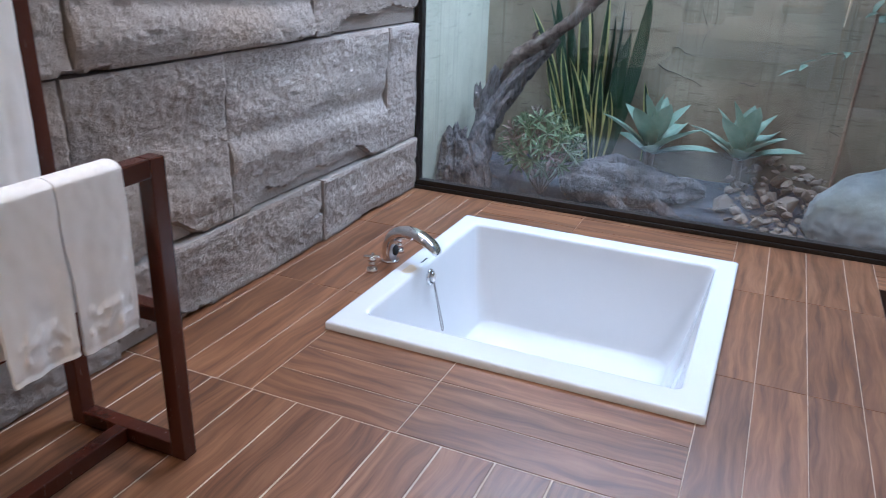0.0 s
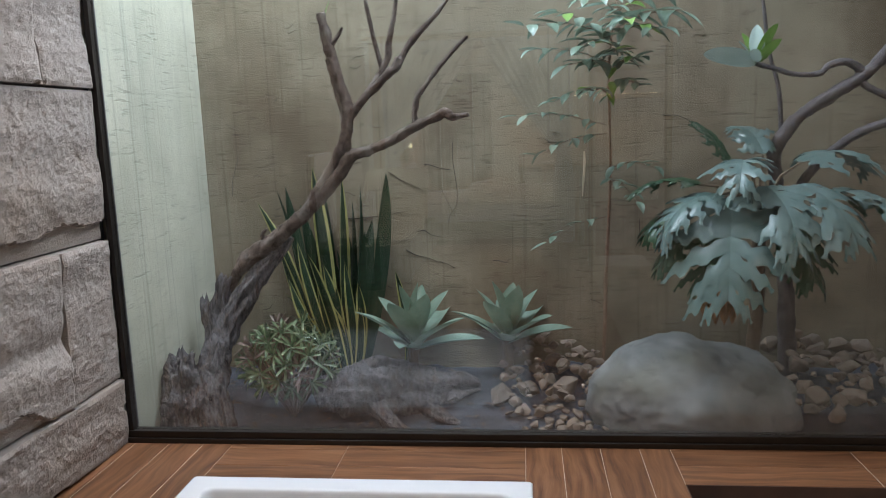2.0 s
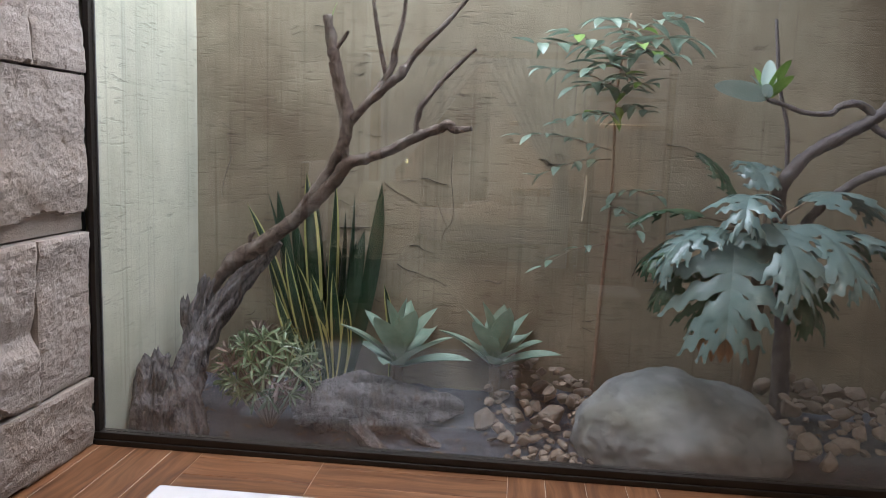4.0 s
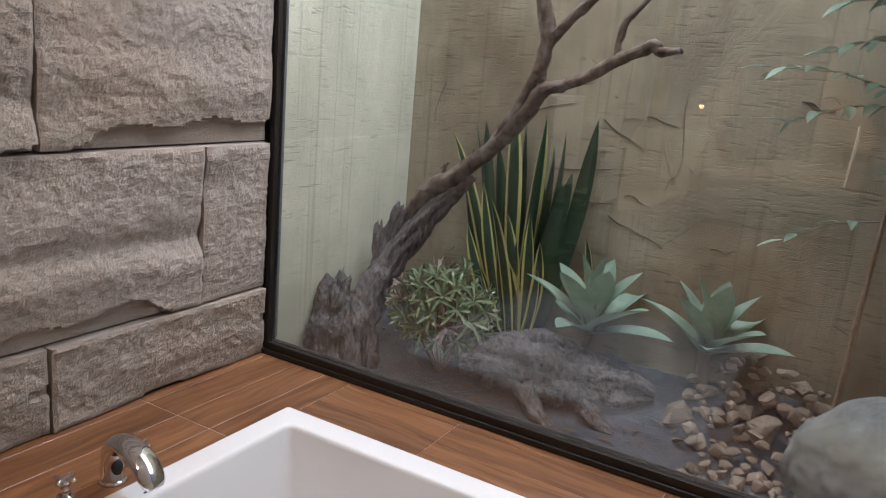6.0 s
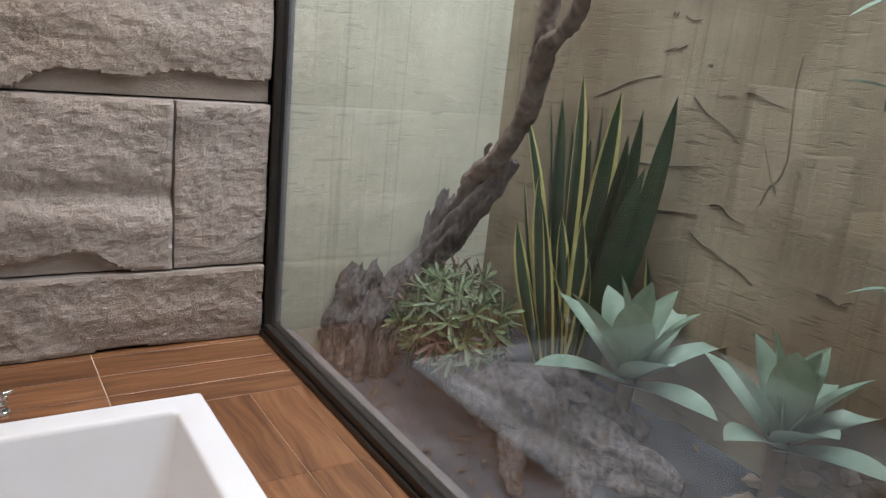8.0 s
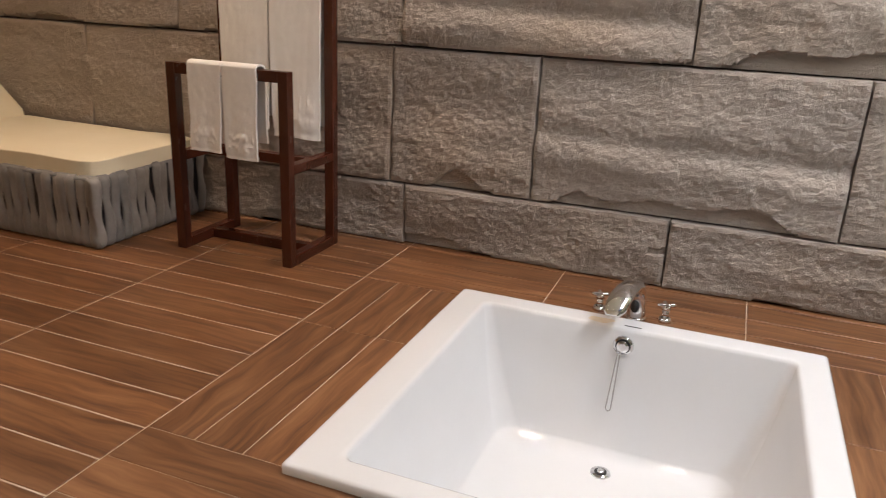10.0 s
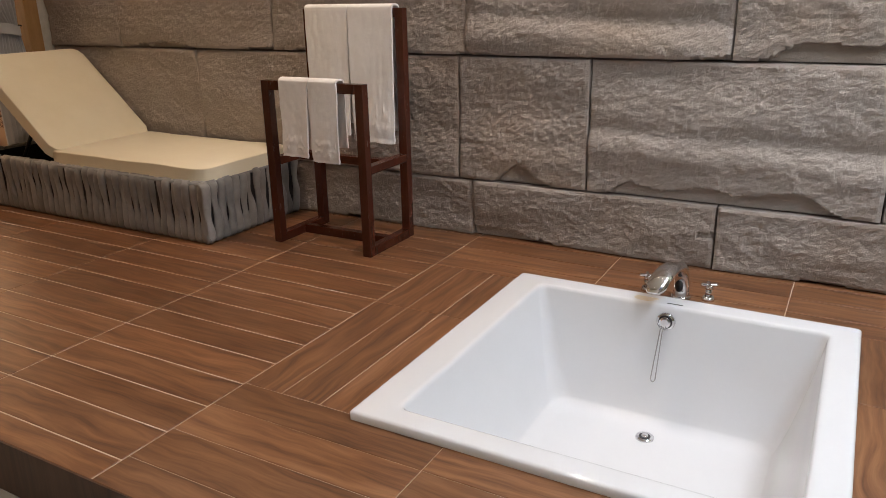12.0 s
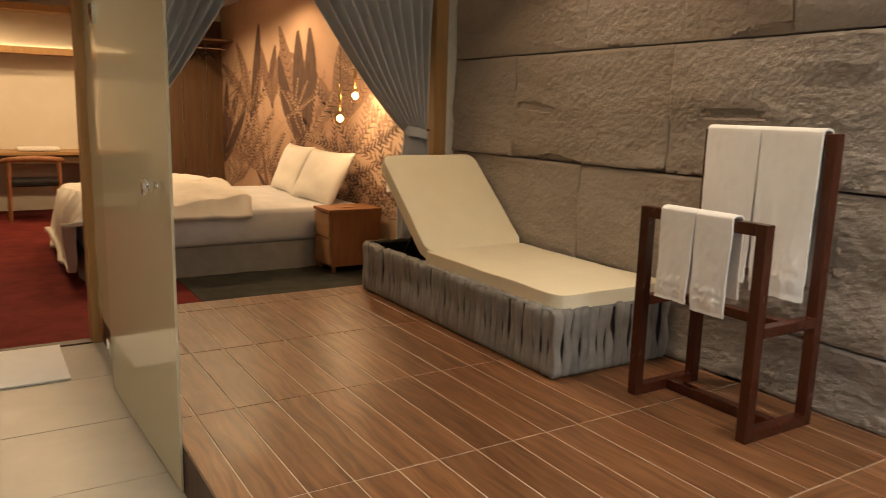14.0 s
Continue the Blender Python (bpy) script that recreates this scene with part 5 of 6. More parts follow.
# dead rootlets and cracks on the render
M_CRACK = surface("dark_rootlet", (0.02, 0.016, 0.012), (0.07, 0.055, 0.04), 0.9, bump=0)
rg = random.Random(9)
rootlets = thing("dead_rootlets", "thin dead climbing rootlets stuck to the court wall", "rootlets")
marks = [(-0.94, 0.85, 0.31, 0.03), (-0.90, 0.685, 0.29, 0.035), (-0.62, 0.668, 0.17, -0.07), (-0.45, 0.60, 0.10, -0.03), (-1.16, 1.066, 0.30, 0.09), (-0.70, 1.093, 0.20, -0.105), (-0.56, 0.776, 0.13, -0.03),
         (-0.15, 0.593, 0.10, 0.0), (-0.51, 1.139, 0.14, -0.045), (-0.85, 1.242, 0.09, 0.02), (-1.6, 1.0, 0.05, 0.2), (-0.35, 1.25, 0.02, -0.3), (-0.33, 0.95, -0.06, -0.15), (0.62, 0.66, 0.02, 0.16), (-0.42, 1.0, 0.08, -0.14), (0.1, 1.25, 0.13, -0.02), (0.75, 1.35, 0.12, -0.02)]
for i in range(55):
    marks.append((rg.uniform(-1.7, 1.9), rg.uniform(0.35, 2.0), rg.uniform(0.02, 0.07) * rg.choice((-1, 1)), rg.uniform(-0.02, 0.012)))
for x, z, dx, dz in marks:
    pts = [(x + dx * f + 0.008 * rg.uniform(-1, 1), WALL_Y - 0.002, z + dz * f + 0.010 * rg.uniform(-1, 1), 0.003 * (1 - 0.7 * f) * (0.5 if abs(dx) < 0.1 else 1)) for f in (0, 0.3, 0.6, 1)]
    part("rootlet", limb(bmesh.new(), pts, 3, 5), M_CRACK, rootlets)
bm = bmesh.new()
for i in range(300):
    x, y = rg.uniform(-1.8, 1.6), rg.uniform(4.02, 5.05)
    blade(bm, (x, y, soil_height(x, y) + 0.008), rg.uniform(0, 360), rg.uniform(-15, 25), rg.uniform(0.03, 0.07), rg.uniform(0.012, 0.025), droop=20, fold=0.4, n=3, shape="oval")
solid("leaf_litter", bm, surface("brown_litter", (0.05, 0.035, 0.02), (0.14, 0.095, 0.06), 0.9, scale=30), "scattered dead brown leaves on the soil", "leaf litter", "stuff")

# ---- bedroom ----
M_LINEN = surface("white_linen", (0.70, 0.66, 0.60), (0.78, 0.74, 0.68), 0.9, scale=6, fine=300, bump=0.2, depth=0.002, spec=0.15, sheen=0.2)
M_GREY_LINEN = surface("grey_sheet", (0.58, 0.58, 0.60), (0.70, 0.70, 0.72), 0.9, scale=6, fine=300, bump=0.2, depth=0.002, spec=0.15)
M_SKIRT = surface("taupe_bed_skirt", (0.24, 0.225, 0.21), (0.32, 0.305, 0.29), 0.9, scale=8, fine=300, bump=0.2, depth=0.002)
BX0, BX1, BY0, BY1 = MURAL_X + 0.04, 0.52, -4.85, -2.97
bed = thing("double_bed", "unmade double bed with white duvet against the mural wall", "bed", at=(0, 0, 0))


def drape(x0, x1, y0, y1, z0, z1, wob, seed, n=60):
    """A hanging cloth skirt round three sides of the bed."""
    bm = bmesh.new()
    path = [(x0, y1), (x1, y1), (x1, y0), (x0, y0)]
    line = []
    for a, b in zip(path, path[1:]):
        for f in np.linspace(0, 1, n, endpoint=False):
            line.append((a[0] + (b[0] - a[0]) * f, a[1] + (b[1] - a[1]) * f, (b[1] - a[1], a[0] - b[0])))
    rows = []
    for f in np.linspace(0, 1, 6):
        z = z1 + (z0 - z1) * f
        row = []
        for i, (x, y, nr) in enumerate(line):
            ln = math.hypot(*nr)
            o = wob * (0.3 + f) * noise.noise(Vector((x * 5, y * 5, seed))) + 0.015 * f
            row.append((x - nr[0] / ln * o, y - nr[1] / ln * o, z + 0.01 * f * noise.noise(Vector((x * 4, y * 4, seed + 3)))))
        rows.append(row)
    sheet(bm, rows)
    return bm


part("bed_skirt", drape(BX0, BX1, BY0, BY1, LOW + 0.005, 0.06, 0.02, 2), M_SKIRT, bed, "taupe pleated bed skirt", True)
part("base", boxes((BX0, BX1 - 0.03, BY0 + 0.03, BY1 - 0.03, LOW + 0.02, 0.06)), M_SKIRT, bed)
part("mattress", boxes((BX0, BX1, BY0, BY1 + 0.005, 0.055, 0.345), bevel=0.05), M_GREY_LINEN, bed, "mattress under a grey-white sheet", True)
bm = bmesh.new()
rows = []
for f in np.linspace(0, 1, 50):
    x = -0.75 + 1.46 * f
    row = []
    for g in np.linspace(0, 1, 54):
        y = BY1 + 0.05 + (BY0 - BY1 - 0.12) * g
        puff = 0.125 * math.sin(math.pi * min(1, g * 1.02)) ** 0.4 * (0.55 + 0.5 * math.exp(-((x + 0.55) / 0.3) ** 2))
        fold = 0.05 * noise.noise(Vector((x * 3.5, y * 2.6, 1))) + 0.03 * abs(noise.noise(Vector((x * 8, y * 6, 2))))
        z = 0.36 + puff + fold
        if x > BX1 - 0.02:
            z -= (x - BX1 + 0.02) * 4.2
            z = max(z, -0.06 + 0.1 * noise.noise(Vector((y * 3, 0, 4))))
        if g < 0.035:
            z = 0.30 - 0.02 * noise.noise(Vector((x * 4, 0, 7)))
        xx = x + 0.04 * noise.noise(Vector((y * 4, x, 5)))
        if x > BX1:
            xx = BX1 + 0.03 + 0.5 * (x - BX1) + 0.05 * noise.noise(Vector((y * 4, z * 2, 6)))
        row.append((xx, y, z))
    rows.append(row)
sheet(bm, rows)
duvet = solid("duvet", bm, M_LINEN, "rumpled white duvet on the bed, hanging over its foot", "duvet", smooth=True)
sol = duvet.modifiers.new("thickness", "SOLIDIFY")
sol.thickness, sol.offset = 0.03, 0


def pillow(name, m, sx, sy, h, seed, mt=None):
    bm = bmesh.new()
    for side in (1, -1):
        rows = []
        for f in np.linspace(-1, 1, 22):
            row = []
            for g in np.linspace(-1, 1, 28):
                pinch = 1 - 0.10 * (abs(f) ** 2) * (1 - abs(g) ** 3) - 0.0
                edge = max(0.0, (1 - abs(f) ** 2.6)) ** 0.55 * max(0.0, (1 - abs(g) ** 2.6)) ** 0.55
                z = side * h * edge * (1 + 0.18 * noise.noise(Vector((f * 2, g * 2, seed + side))))
                row.append((f * sx * (1 - 0.07 * (1 - abs(g) ** 2)) if abs(f) > 0.9 else f * sx, g * sy * (1 - 0.05 * (1 - f * f)), z))
            rows.append(row)
        sheet(bm, rows if side > 0 else rows[::-1])
    bmesh.ops.remove_doubles(bm, verts=bm.verts, dist=0.002)
    ob = solid(name, bm, mt or M_LINEN, "plump white pillow leaning at the bed head", "pillow", group="pillows on the bed", smooth=True)
    ob.matrix_world = m
    return ob


pillow("pillow", pose(-1.54, -3.42, 0.56, 0, 62, 4), 0.27, 0.42, 0.09, 3)
pillow("pillow", pose(-1.58, -4.30, 0.56, 0, 66, -3), 0.27, 0.42, 0.09, 8)

M_CHERRY = surface("cherry_wood", (0.25, 0.10, 0.042), (0.38, 0.165, 0.075), 0.4, scale=6, fine=40, stretch=(4, 4, 0.6), bump=0.1, depth=0.002)
M_CHERRY2 = surface("pale_cherry_front", (0.34, 0.17, 0.08), (0.46, 0.25, 0.125), 0.4, scale=6, fine=40, stretch=(4, 0.6, 4), bump=0.1, depth=0.002)
night = thing("nightstand", "cherry wood bedside cabinet with two drawers", "nightstand")
NX0, NX1, NY0, NY1 = -1.74, -1.27, -2.935, -2.60
part("body", boxes((NX0, NX1 - 0.02, NY0, NY1, -0.12, 0.335), bevel=0.004), M_CHERRY, night)
part("top", boxes((NX0 - 0.01, NX1 + 0.005, NY0 - 0.005, NY1 + 0.008, 0.335, 0.36), bevel=0.004), M_CHERRY, night)
for z0, z1 in ((-0.10, 0.11), (0.125, 0.325)):
    dr = part("drawer", boxes((NX1 - 0.02, NX1 - 0.002, NY0 + 0.015, NY1 - 0.015, z0, z1), bevel=0.004), M_CHERRY2, night)
    part("handle", boxes((NX1 - 0.002, NX1 + 0.006, (NY0 + NY1) / 2 - 0.03, (NY0 + NY1) / 2 + 0.03, z1 - 0.012, z1 - 0.004)), M_CHERRY, dr)
for x, y in ((NX0 + 0.03, NY0 + 0.03), (NX1 - 0.05, NY0 + 0.03), (NX0 + 0.03, NY1 - 0.03), (NX1 - 0.05, NY1 - 0.03)):
    part("leg", cyl(bmesh.new(), (x, y, LOW), 0.015, 0.02, 0.061, 12), M_CHERRY, night)
solid("wall_switch", boxes((MURAL_X, MURAL_X + 0.012, -2.60, -2.52, 0.50, 0.58), bevel=0.002), surface("white_plastic", (0.7, 0.69, 0.66), (0.75, 0.74, 0.71), 0.35, bump=0), "white switch plate on the mural wall", "switch")
solid("note_card", boxes((-1.55, -1.42, -2.80, -2.70, 0.3605, 0.364)), M_CHERRY2, "small wooden tray on the bedside cabinet", "tray")

M_BRASS = surface("brass", (0.55, 0.36, 0.14), (0.66, 0.45, 0.2), 0.25, metal=1.0, bump=0)
M_BULB = glow("bulb_glow", (1.0, 0.70, 0.34), 26)
M_GLOBE = clear_glass("globe_glass", (1.0, 0.97, 0.92), 1.4)
for bx, by, bz in BULBS:
    lamp = thing("pendant_lamp", "clear glass globe pendant with a brass rod, lit", "pendant lamp", "pendant lamps by the bed")
    part("cord", tube(bmesh.new(), [(bx, by, bz + 0.28), (bx, by, 2.48)], 0.0022, 6), M_BLACK, lamp)
    part("rod", cyl(bmesh.new(), (bx, by, bz + 0.06), 0.013, 0.011, 0.22), M_BRASS, lamp, "brass rod", True)
    part("ceiling_rose", cyl(bmesh.new(), (bx, by, 2.465), 0.045, 0.045, 0.015), M_BRASS, lamp, "brass ceiling rose", True)
    bm = bmesh.new()
    bmesh.ops.create_uvsphere(bm, u_segments=24, v_segments=14, radius=0.068, matrix=Matrix.Translation((bx, by, bz)))
    inner = bmesh.ops.create_uvsphere(bm, u_segments=24, v_segments=14, radius=0.066, matrix=Matrix.Translation((bx, by, bz)))
    bmesh.ops.reverse_faces(bm, faces=list({f for v in inner["verts"] for f in v.link_faces}))
    g = part("globe", bm, M_GLOBE, lamp, "clear glass globe", True)
    g.visible_shadow = False
    bm = bmesh.new()
    bmesh.ops.create_uvsphere(bm, u_segments=14, v_segments=10, radius=0.024, matrix=Matrix.Translation((bx, by, bz)) @ Matrix.Diagonal((1, 1, 1.35, 1)))
    b = part("bulb", bm, M_BULB, lamp, "glowing filament bulb", True)
    b.visible_shadow = False

# painted jungle of the mural: flat leaves in brown washes
def wash(name, c, d):
    return surface(name, c, d, 0.8, scale=7, fine=60, stretch=(1, 3, 1), bump=0, mid=0.45)


WASHES = [wash("umber_wash", (0.11, 0.058, 0.045), (0.23, 0.13, 0.095)), wash("sienna_wash", (0.20, 0.11, 0.075), (0.36, 0.215, 0.145)), wash("dark_wash", (0.06, 0.032, 0.025), (0.15, 0.085, 0.06)), wash("pale_wash", (0.44, 0.27, 0.17), (0.52, 0.34, 0.23))]
rg = random.Random(40)
mural_layers = [bmesh.new() for _ in WASHES]


def painted_leaf(layer, y, z, ang, length, width, lobes=0, lift=0.0):
    bm = mural_layers[layer]
    x = MURAL_X + 0.003 + 0.0006 * layer + lift
    d, s = Vector((0, 1.8 * math.sin(ang), math.cos(ang))), Vector((0, 1.8 * math.cos(ang), -math.sin(ang)))
    base = Vector((x, y, z))
    bend = rg.uniform(-0.25, 0.25)
    if lobes:
        for i in range(lobes):
            f = 0.12 + 0.86 * i / lobes
            c = base + d * (length * f) + s * (bend * length * f * f)
            w = width * math.sin(math.pi * (0.12 + 0.8 * f)) ** 0.8
            for q in (-1, 1):
                o = (s * q + d * 0.7).normalized()
                a, b, t = c, c + d * (length / lobes * 0.55), c + o * w + d * (length / lobes * 0.6)
                vs = [bm.verts.new(p) for p in (a, t, b)]
                bm.faces.new(vs if q > 0 else vs[::-1])
    else:
        rows = []
        for i in range(9):
            f = i / 8
            w = width * math.sin(math.pi * (0.03 + 0.94 * f)) ** 0.75
            c = base + d * (length * f) + s * (bend * length * f * f)
            rows.append([c - s * w, c, c + s * w])
        sheet(bm, rows)
        ink = mural_layers[2]
        for i in range(15):
            f = 0.06 + 0.9 * i / 15
            w = width * math.sin(math.pi * (0.03 + 0.94 * f)) ** 0.75
            c = base + d * (length * f) + s * (bend * length * f * f) + Vector((0.002, 0, 0))
            for q in (-1, 1):
                e = c + s * (q * w * 0.96) + d * (0.9 * w)
                vs = [ink.verts.new(v) for v in (c, c + d * (length * 0.012), e)]
                ink.faces.new(vs if q < 0 else vs[::-1])


def painted_plant(y, z, size, kind, layer):
    for k in range(kind[0]):
        a = (k - (kind[0] - 1) / 2) * kind[1] + rg.uniform(-0.12, 0.12)
        painted_leaf(layer if rg.random() < 0.7 else (layer + 1) % 3, y, z + rg.uniform(0, 0.1) * size, a, size * rg.uniform(0.75, 1.15), size * kind[2], kind[3], 0.0002 * k)


painted_plant(-4.55, 0.75, 1.2, (5, 0.30, 0.085, 0), 1)
painted_plant(-5.5, 1.15, 0.8, (3, 0.35, 0.09, 0), 0)
painted_plant(-6.3, 1.0, 1.0, (4, 0.33, 0.08, 0), 1)
painted_plant(-3.6, 1.0, 0.95, (4, 0.36, 0.085, 0), 1)
painted_plant(-7.0, 0.45, 1.35, (5, 0.3, 0.06, 14), 2)
painted_plant(-7.5, 0.5, 1.2, (6, 0.35, 0.06, 0), 2)
painted_plant(-7.6, 1.15, 0.6, (7, 0.5, 0.06, 9), 2)
painted_plant(-6.6, 0.4, 0.9, (7, 0.4, 0.12, 12), 0)
painted_plant(-5.7, 0.3, 0.85, (7, 0.4, 0.13, 13), 1)
painted_plant(-3.7, 0.45, 0.8, (7, 0.42, 0.13, 13), 0)
painted_plant(-3.2, 0.7, 0.8, (6, 0.45, 0.14, 13), 1)
painted_plant(-2.5, 0.3, 0.7, (7, 0.4, 0.12, 12), 2)
painted_plant(-2.1, 0.5, 0.9, (6, 0.42, 0.13, 13), 1)
painted_plant(-2.05, 1.2, 0.9, (6, 0.42, 0.13, 13), 0)
for i in range(16):
    painted_plant(rg.uniform(-7.8, -1.8), rg.uniform(0.0, 0.35), rg.uniform(0.35, 0.6), (rg.choice((5, 6, 7)), 0.4, rg.choice((0.07, 0.12)), rg.choice((0, 10, 12))), rg.choice((0, 1, 2, 2)))
for i in range(12):
    painted_plant(rg.uniform(-7.6, -2.0), rg.uniform(0.5, 1.5), rg.uniform(0.4, 0.7), (5, 0.4, 0.1, 11), 3)
for bm, mt in zip(mural_layers, WASHES):
    part("mural_print", bm, mt, wall_mural, "brown painted palm and banana leaves")

# far end of the bedroom
M_PANEL = surface("walnut_panel", (0.10, 0.05, 0.022), (0.17, 0.09, 0.04), 0.5, scale=4, fine=40, stretch=(5, 5, 0.4), bump=0.1, depth=0.002)
wardrobe = thing("wardrobe", "open walnut wardrobe with hangers at the end wall", "wardrobe")
for k in range(4):
    part("back_panel", boxes((-1.90 + 0.32 * k, -1.59 + 0.32 * k, FAR_Y + 0.004, FAR_Y + 0.03, LOW, 2.3), bevel=0.003), M_PANEL, wardrobe)
part("side_panel", boxes((-0.61, -0.58, FAR_Y + 0.004, FAR_Y + 0.6, LOW, 2.3), bevel=0.003), M_PANEL, wardrobe)
part("shelf", boxes((-1.90, -0.61, FAR_Y + 0.03, FAR_Y + 0.58, 2.0, 2.03), bevel=0.003), M_PANEL, wardrobe)
part("rail", tube(bmesh.new(), [(-1.90, FAR_Y + 0.32, 1.92), (-0.61, FAR_Y + 0.32, 1.92)], 0.013, 10), M_CHROME, wardrobe)
for hx in (-1.55, -1.40, -1.12):
    hanger = thing("clothes_hanger", "dark wooden clothes hanger on the rail", "hanger", "hangers in the wardrobe")
    part("hook", tube(bmesh.new(), [(hx, FAR_Y + 0.335, 1.93), (hx, FAR_Y + 0.30, 1.94), (hx, FAR_Y + 0.30, 1.90), (hx, FAR_Y + 0.32, 1.86)], 0.003, 6), M_BLACK, hanger)
    part("bar", limb(bmesh.new(), [(hx + 0.03, FAR_Y + 0.11, 1.78, 0.012), (hx, FAR_Y + 0.32, 1.86, 0.014), (hx - 0.03, FAR_Y + 0.53, 1.78, 0.012)], 6, 8), M_BLACK, hanger)
desk = thing("desk", "long wooden desk along the end wall", "desk")
part("top", boxes((-0.1, 2.6, FAR_Y + 0.005, FAR_Y + 0.6, 0.54, 0.58), bevel=0.004), M_OAK, desk)
part("apron", boxes((-0.1, 2.6, FAR_Y + 0.02, FAR_Y + 0.56, 0.44, 0.54), bevel=0.003), M_PANEL, desk)
for x in (-0.06, 2.52):
    part("leg", boxes((x, x + 0.05, FAR_Y + 0.05, FAR_Y + 0.55, LOW, 0.44), bevel=0.003), M_PANEL, desk)
shelf = thing("wall_shelf", "oak wall shelf with a warm light strip", "shelf")
part("board", boxes((-0.2, 2.6, FAR_Y + 0.005, FAR_Y + 0.32, 1.72, 1.80), bevel=0.003), M_OAK, shelf)
part("light_strip", boxes((-0.15, 2.55, FAR_Y + 0.01, FAR_Y + 0.03, 1.802, 1.815)), glow("strip_glow", (1.0, 0.78, 0.45), 6), shelf, "glowing warm light strip")
part("upper_board", boxes((-0.2, 2.6, FAR_Y + 0.005, FAR_Y + 0.30, 2.22, 2.30), bevel=0.003), M_OAK, shelf)
chair = thing("desk_chair", "wooden armchair with a dark seat at the desk", "chair")
CX, CY = 0.62, -6.75
for dx, dy, h in ((-0.26, 0.24, 0.68), (0.26, 0.24, 0.68), (-0.26, -0.24, 0.46), (0.26, -0.24, 0.46)):
    part("leg", tube(bmesh.new(), [(CX + dx, CY + dy, LOW), (CX + dx * 0.95, CY + dy, LOW + h)], [0.017, 0.022], 8), M_CHERRY, chair)
part("seat", boxes((CX - 0.26, CX + 0.26, CY - 0.25, CY + 0.25, LOW + 0.40, LOW + 0.47), bevel=0.02), M_BLACK, chair, "dark padded seat")
part("backrest", limb(bmesh.new(), [(CX - 0.30, CY - 0.1, LOW + 0.66, 0.022), (CX - 0.26, CY + 0.22, LOW + 0.70, 0.03), (CX, CY + 0.28, LOW + 0.72, 0.035), (CX + 0.26, CY + 0.22, LOW + 0.70, 0.03), (CX + 0.30, CY - 0.1, LOW + 0.66, 0.022)], 6, 10), M_CHERRY, chair, "curved wooden back rail", True)
cush = thing("folded_cloth", "pale folded cloth on the desk", "cloth")
part("cloth", boxes((0.30, 0.75, FAR_Y + 0.15, FAR_Y + 0.5, 0.5805, 0.63), bevel=0.02), M_LINEN, cush, "", True)
solid("wall_socket", boxes((1.02, 1.12, FAR_Y, FAR_Y + 0.012, 0.98, 1.10), bevel=0.002), M_BLACK, "black socket plate on the cream wall", "socket")

# curtains and glass ----------------------------------------------------
M_CURTAIN = surface("grey_curtain", (0.50, 0.51, 0.53), (0.60, 0.61, 0.63), 0.8, scale=5, fine=260, stretch=(1, 1, 0.5), bump=0.2, depth=0.002, sheen=0.2)


def curtain(top_a, top_b, tie, tie_w, low_w, label, seed):
    """A pleated curtain from top_a to top_b, gathered at the tie and falling to the floor."""
    ob = thing("curtain", label, "curtain", "curtains of the opening")
    bm = bmesh.new()
    rows = []
    yc = SOUTH_Y - 0.085
    for z in np.linspace(2.274, LOW + 0.02, 56):
        if z > tie[1]:
            f = (z - tie[1]) / (2.29 - tie[1])
            g = f ** 0.85
            a, b = tie[0] - tie_w + (top_a - tie[0] + tie_w) * g, tie[0] + tie_w + (top_b - tie[0] - tie_w) * g
            if top_a > top_b:
                a, b = b, a
        else:
            f = min(1, (tie[1] - z) / 0.35)
            w = tie_w + (low_w - tie_w) * f
            a, b = tie[0] - w, tie[0] + w
        row = []
        for i in range(150):
            t = i / 149
            amp = 0.022 + 0.036 * abs(b - a)
            ph = t * 2 * math.pi * 10 + 0.7 * noise.noise(Vector((t * 5, z * 1.3, seed)))
            row.append((a + (b - a) * t, yc + amp * math.sin(ph) + 0.03 * math.sin(math.pi * t) + 0.015 * noise.noise(Vector((t * 6, z * 2, seed))), z))
        rows.append(row)
    sheet(bm, rows)
    part("cloth", bm, M_CURTAIN, ob, "", True)
    bm = bmesh.new()
    ring = [(tie[0] + (tie_w + 0.016) * math.cos(a), yc + 0.062 * math.sin(a) + 0.01, tie[1] + 0.018 * math.cos(a) * (1 if top_b > top_a else -1)) for a in np.linspace(0, 2 * math.pi, 28)]
    rows = [[(p[0], p[1], p[2] + h + 0.006 * noise.noise(Vector((p[0] * 30, p[1] * 30, h * 50)))) for p in ring] for h in (-0.032, -0.012, 0.012, 0.032)]
    sheet(bm, rows)
    part("tieback", bm, M_CURTAIN, ob, "grey fabric tieback", True)
    return ob


curtain(-1.59, -0.42, (-1.47, 1.03), 0.075, 0.13, "grey pleated curtain tied back beside the stone wall", 3)
curtain(-0.46, 0.60, (0.46, 1.03), 0.075, 0.12, "grey pleated curtain tied back beside the glass door", 8)
solid("curtain_rail", boxes((-1.59, 0.60, SOUTH_Y - 0.115, SOUTH_Y - 0.055, 2.275, 2.299), bevel=0.004), M_OAK, "oak curtain rail", "curtain rail", "structure")
bm = bmesh.new()
tube(bm, [(-1.60, SOUTH_Y - 0.06, 1.04), (-1.57, SOUTH_Y - 0.07, 1.05), (-1.54, SOUTH_Y - 0.08, 1.05)], 0.006, 8)
solid("curtain_hook", bm, M_BLACK, "small dark curtain hook on the post", "hook")

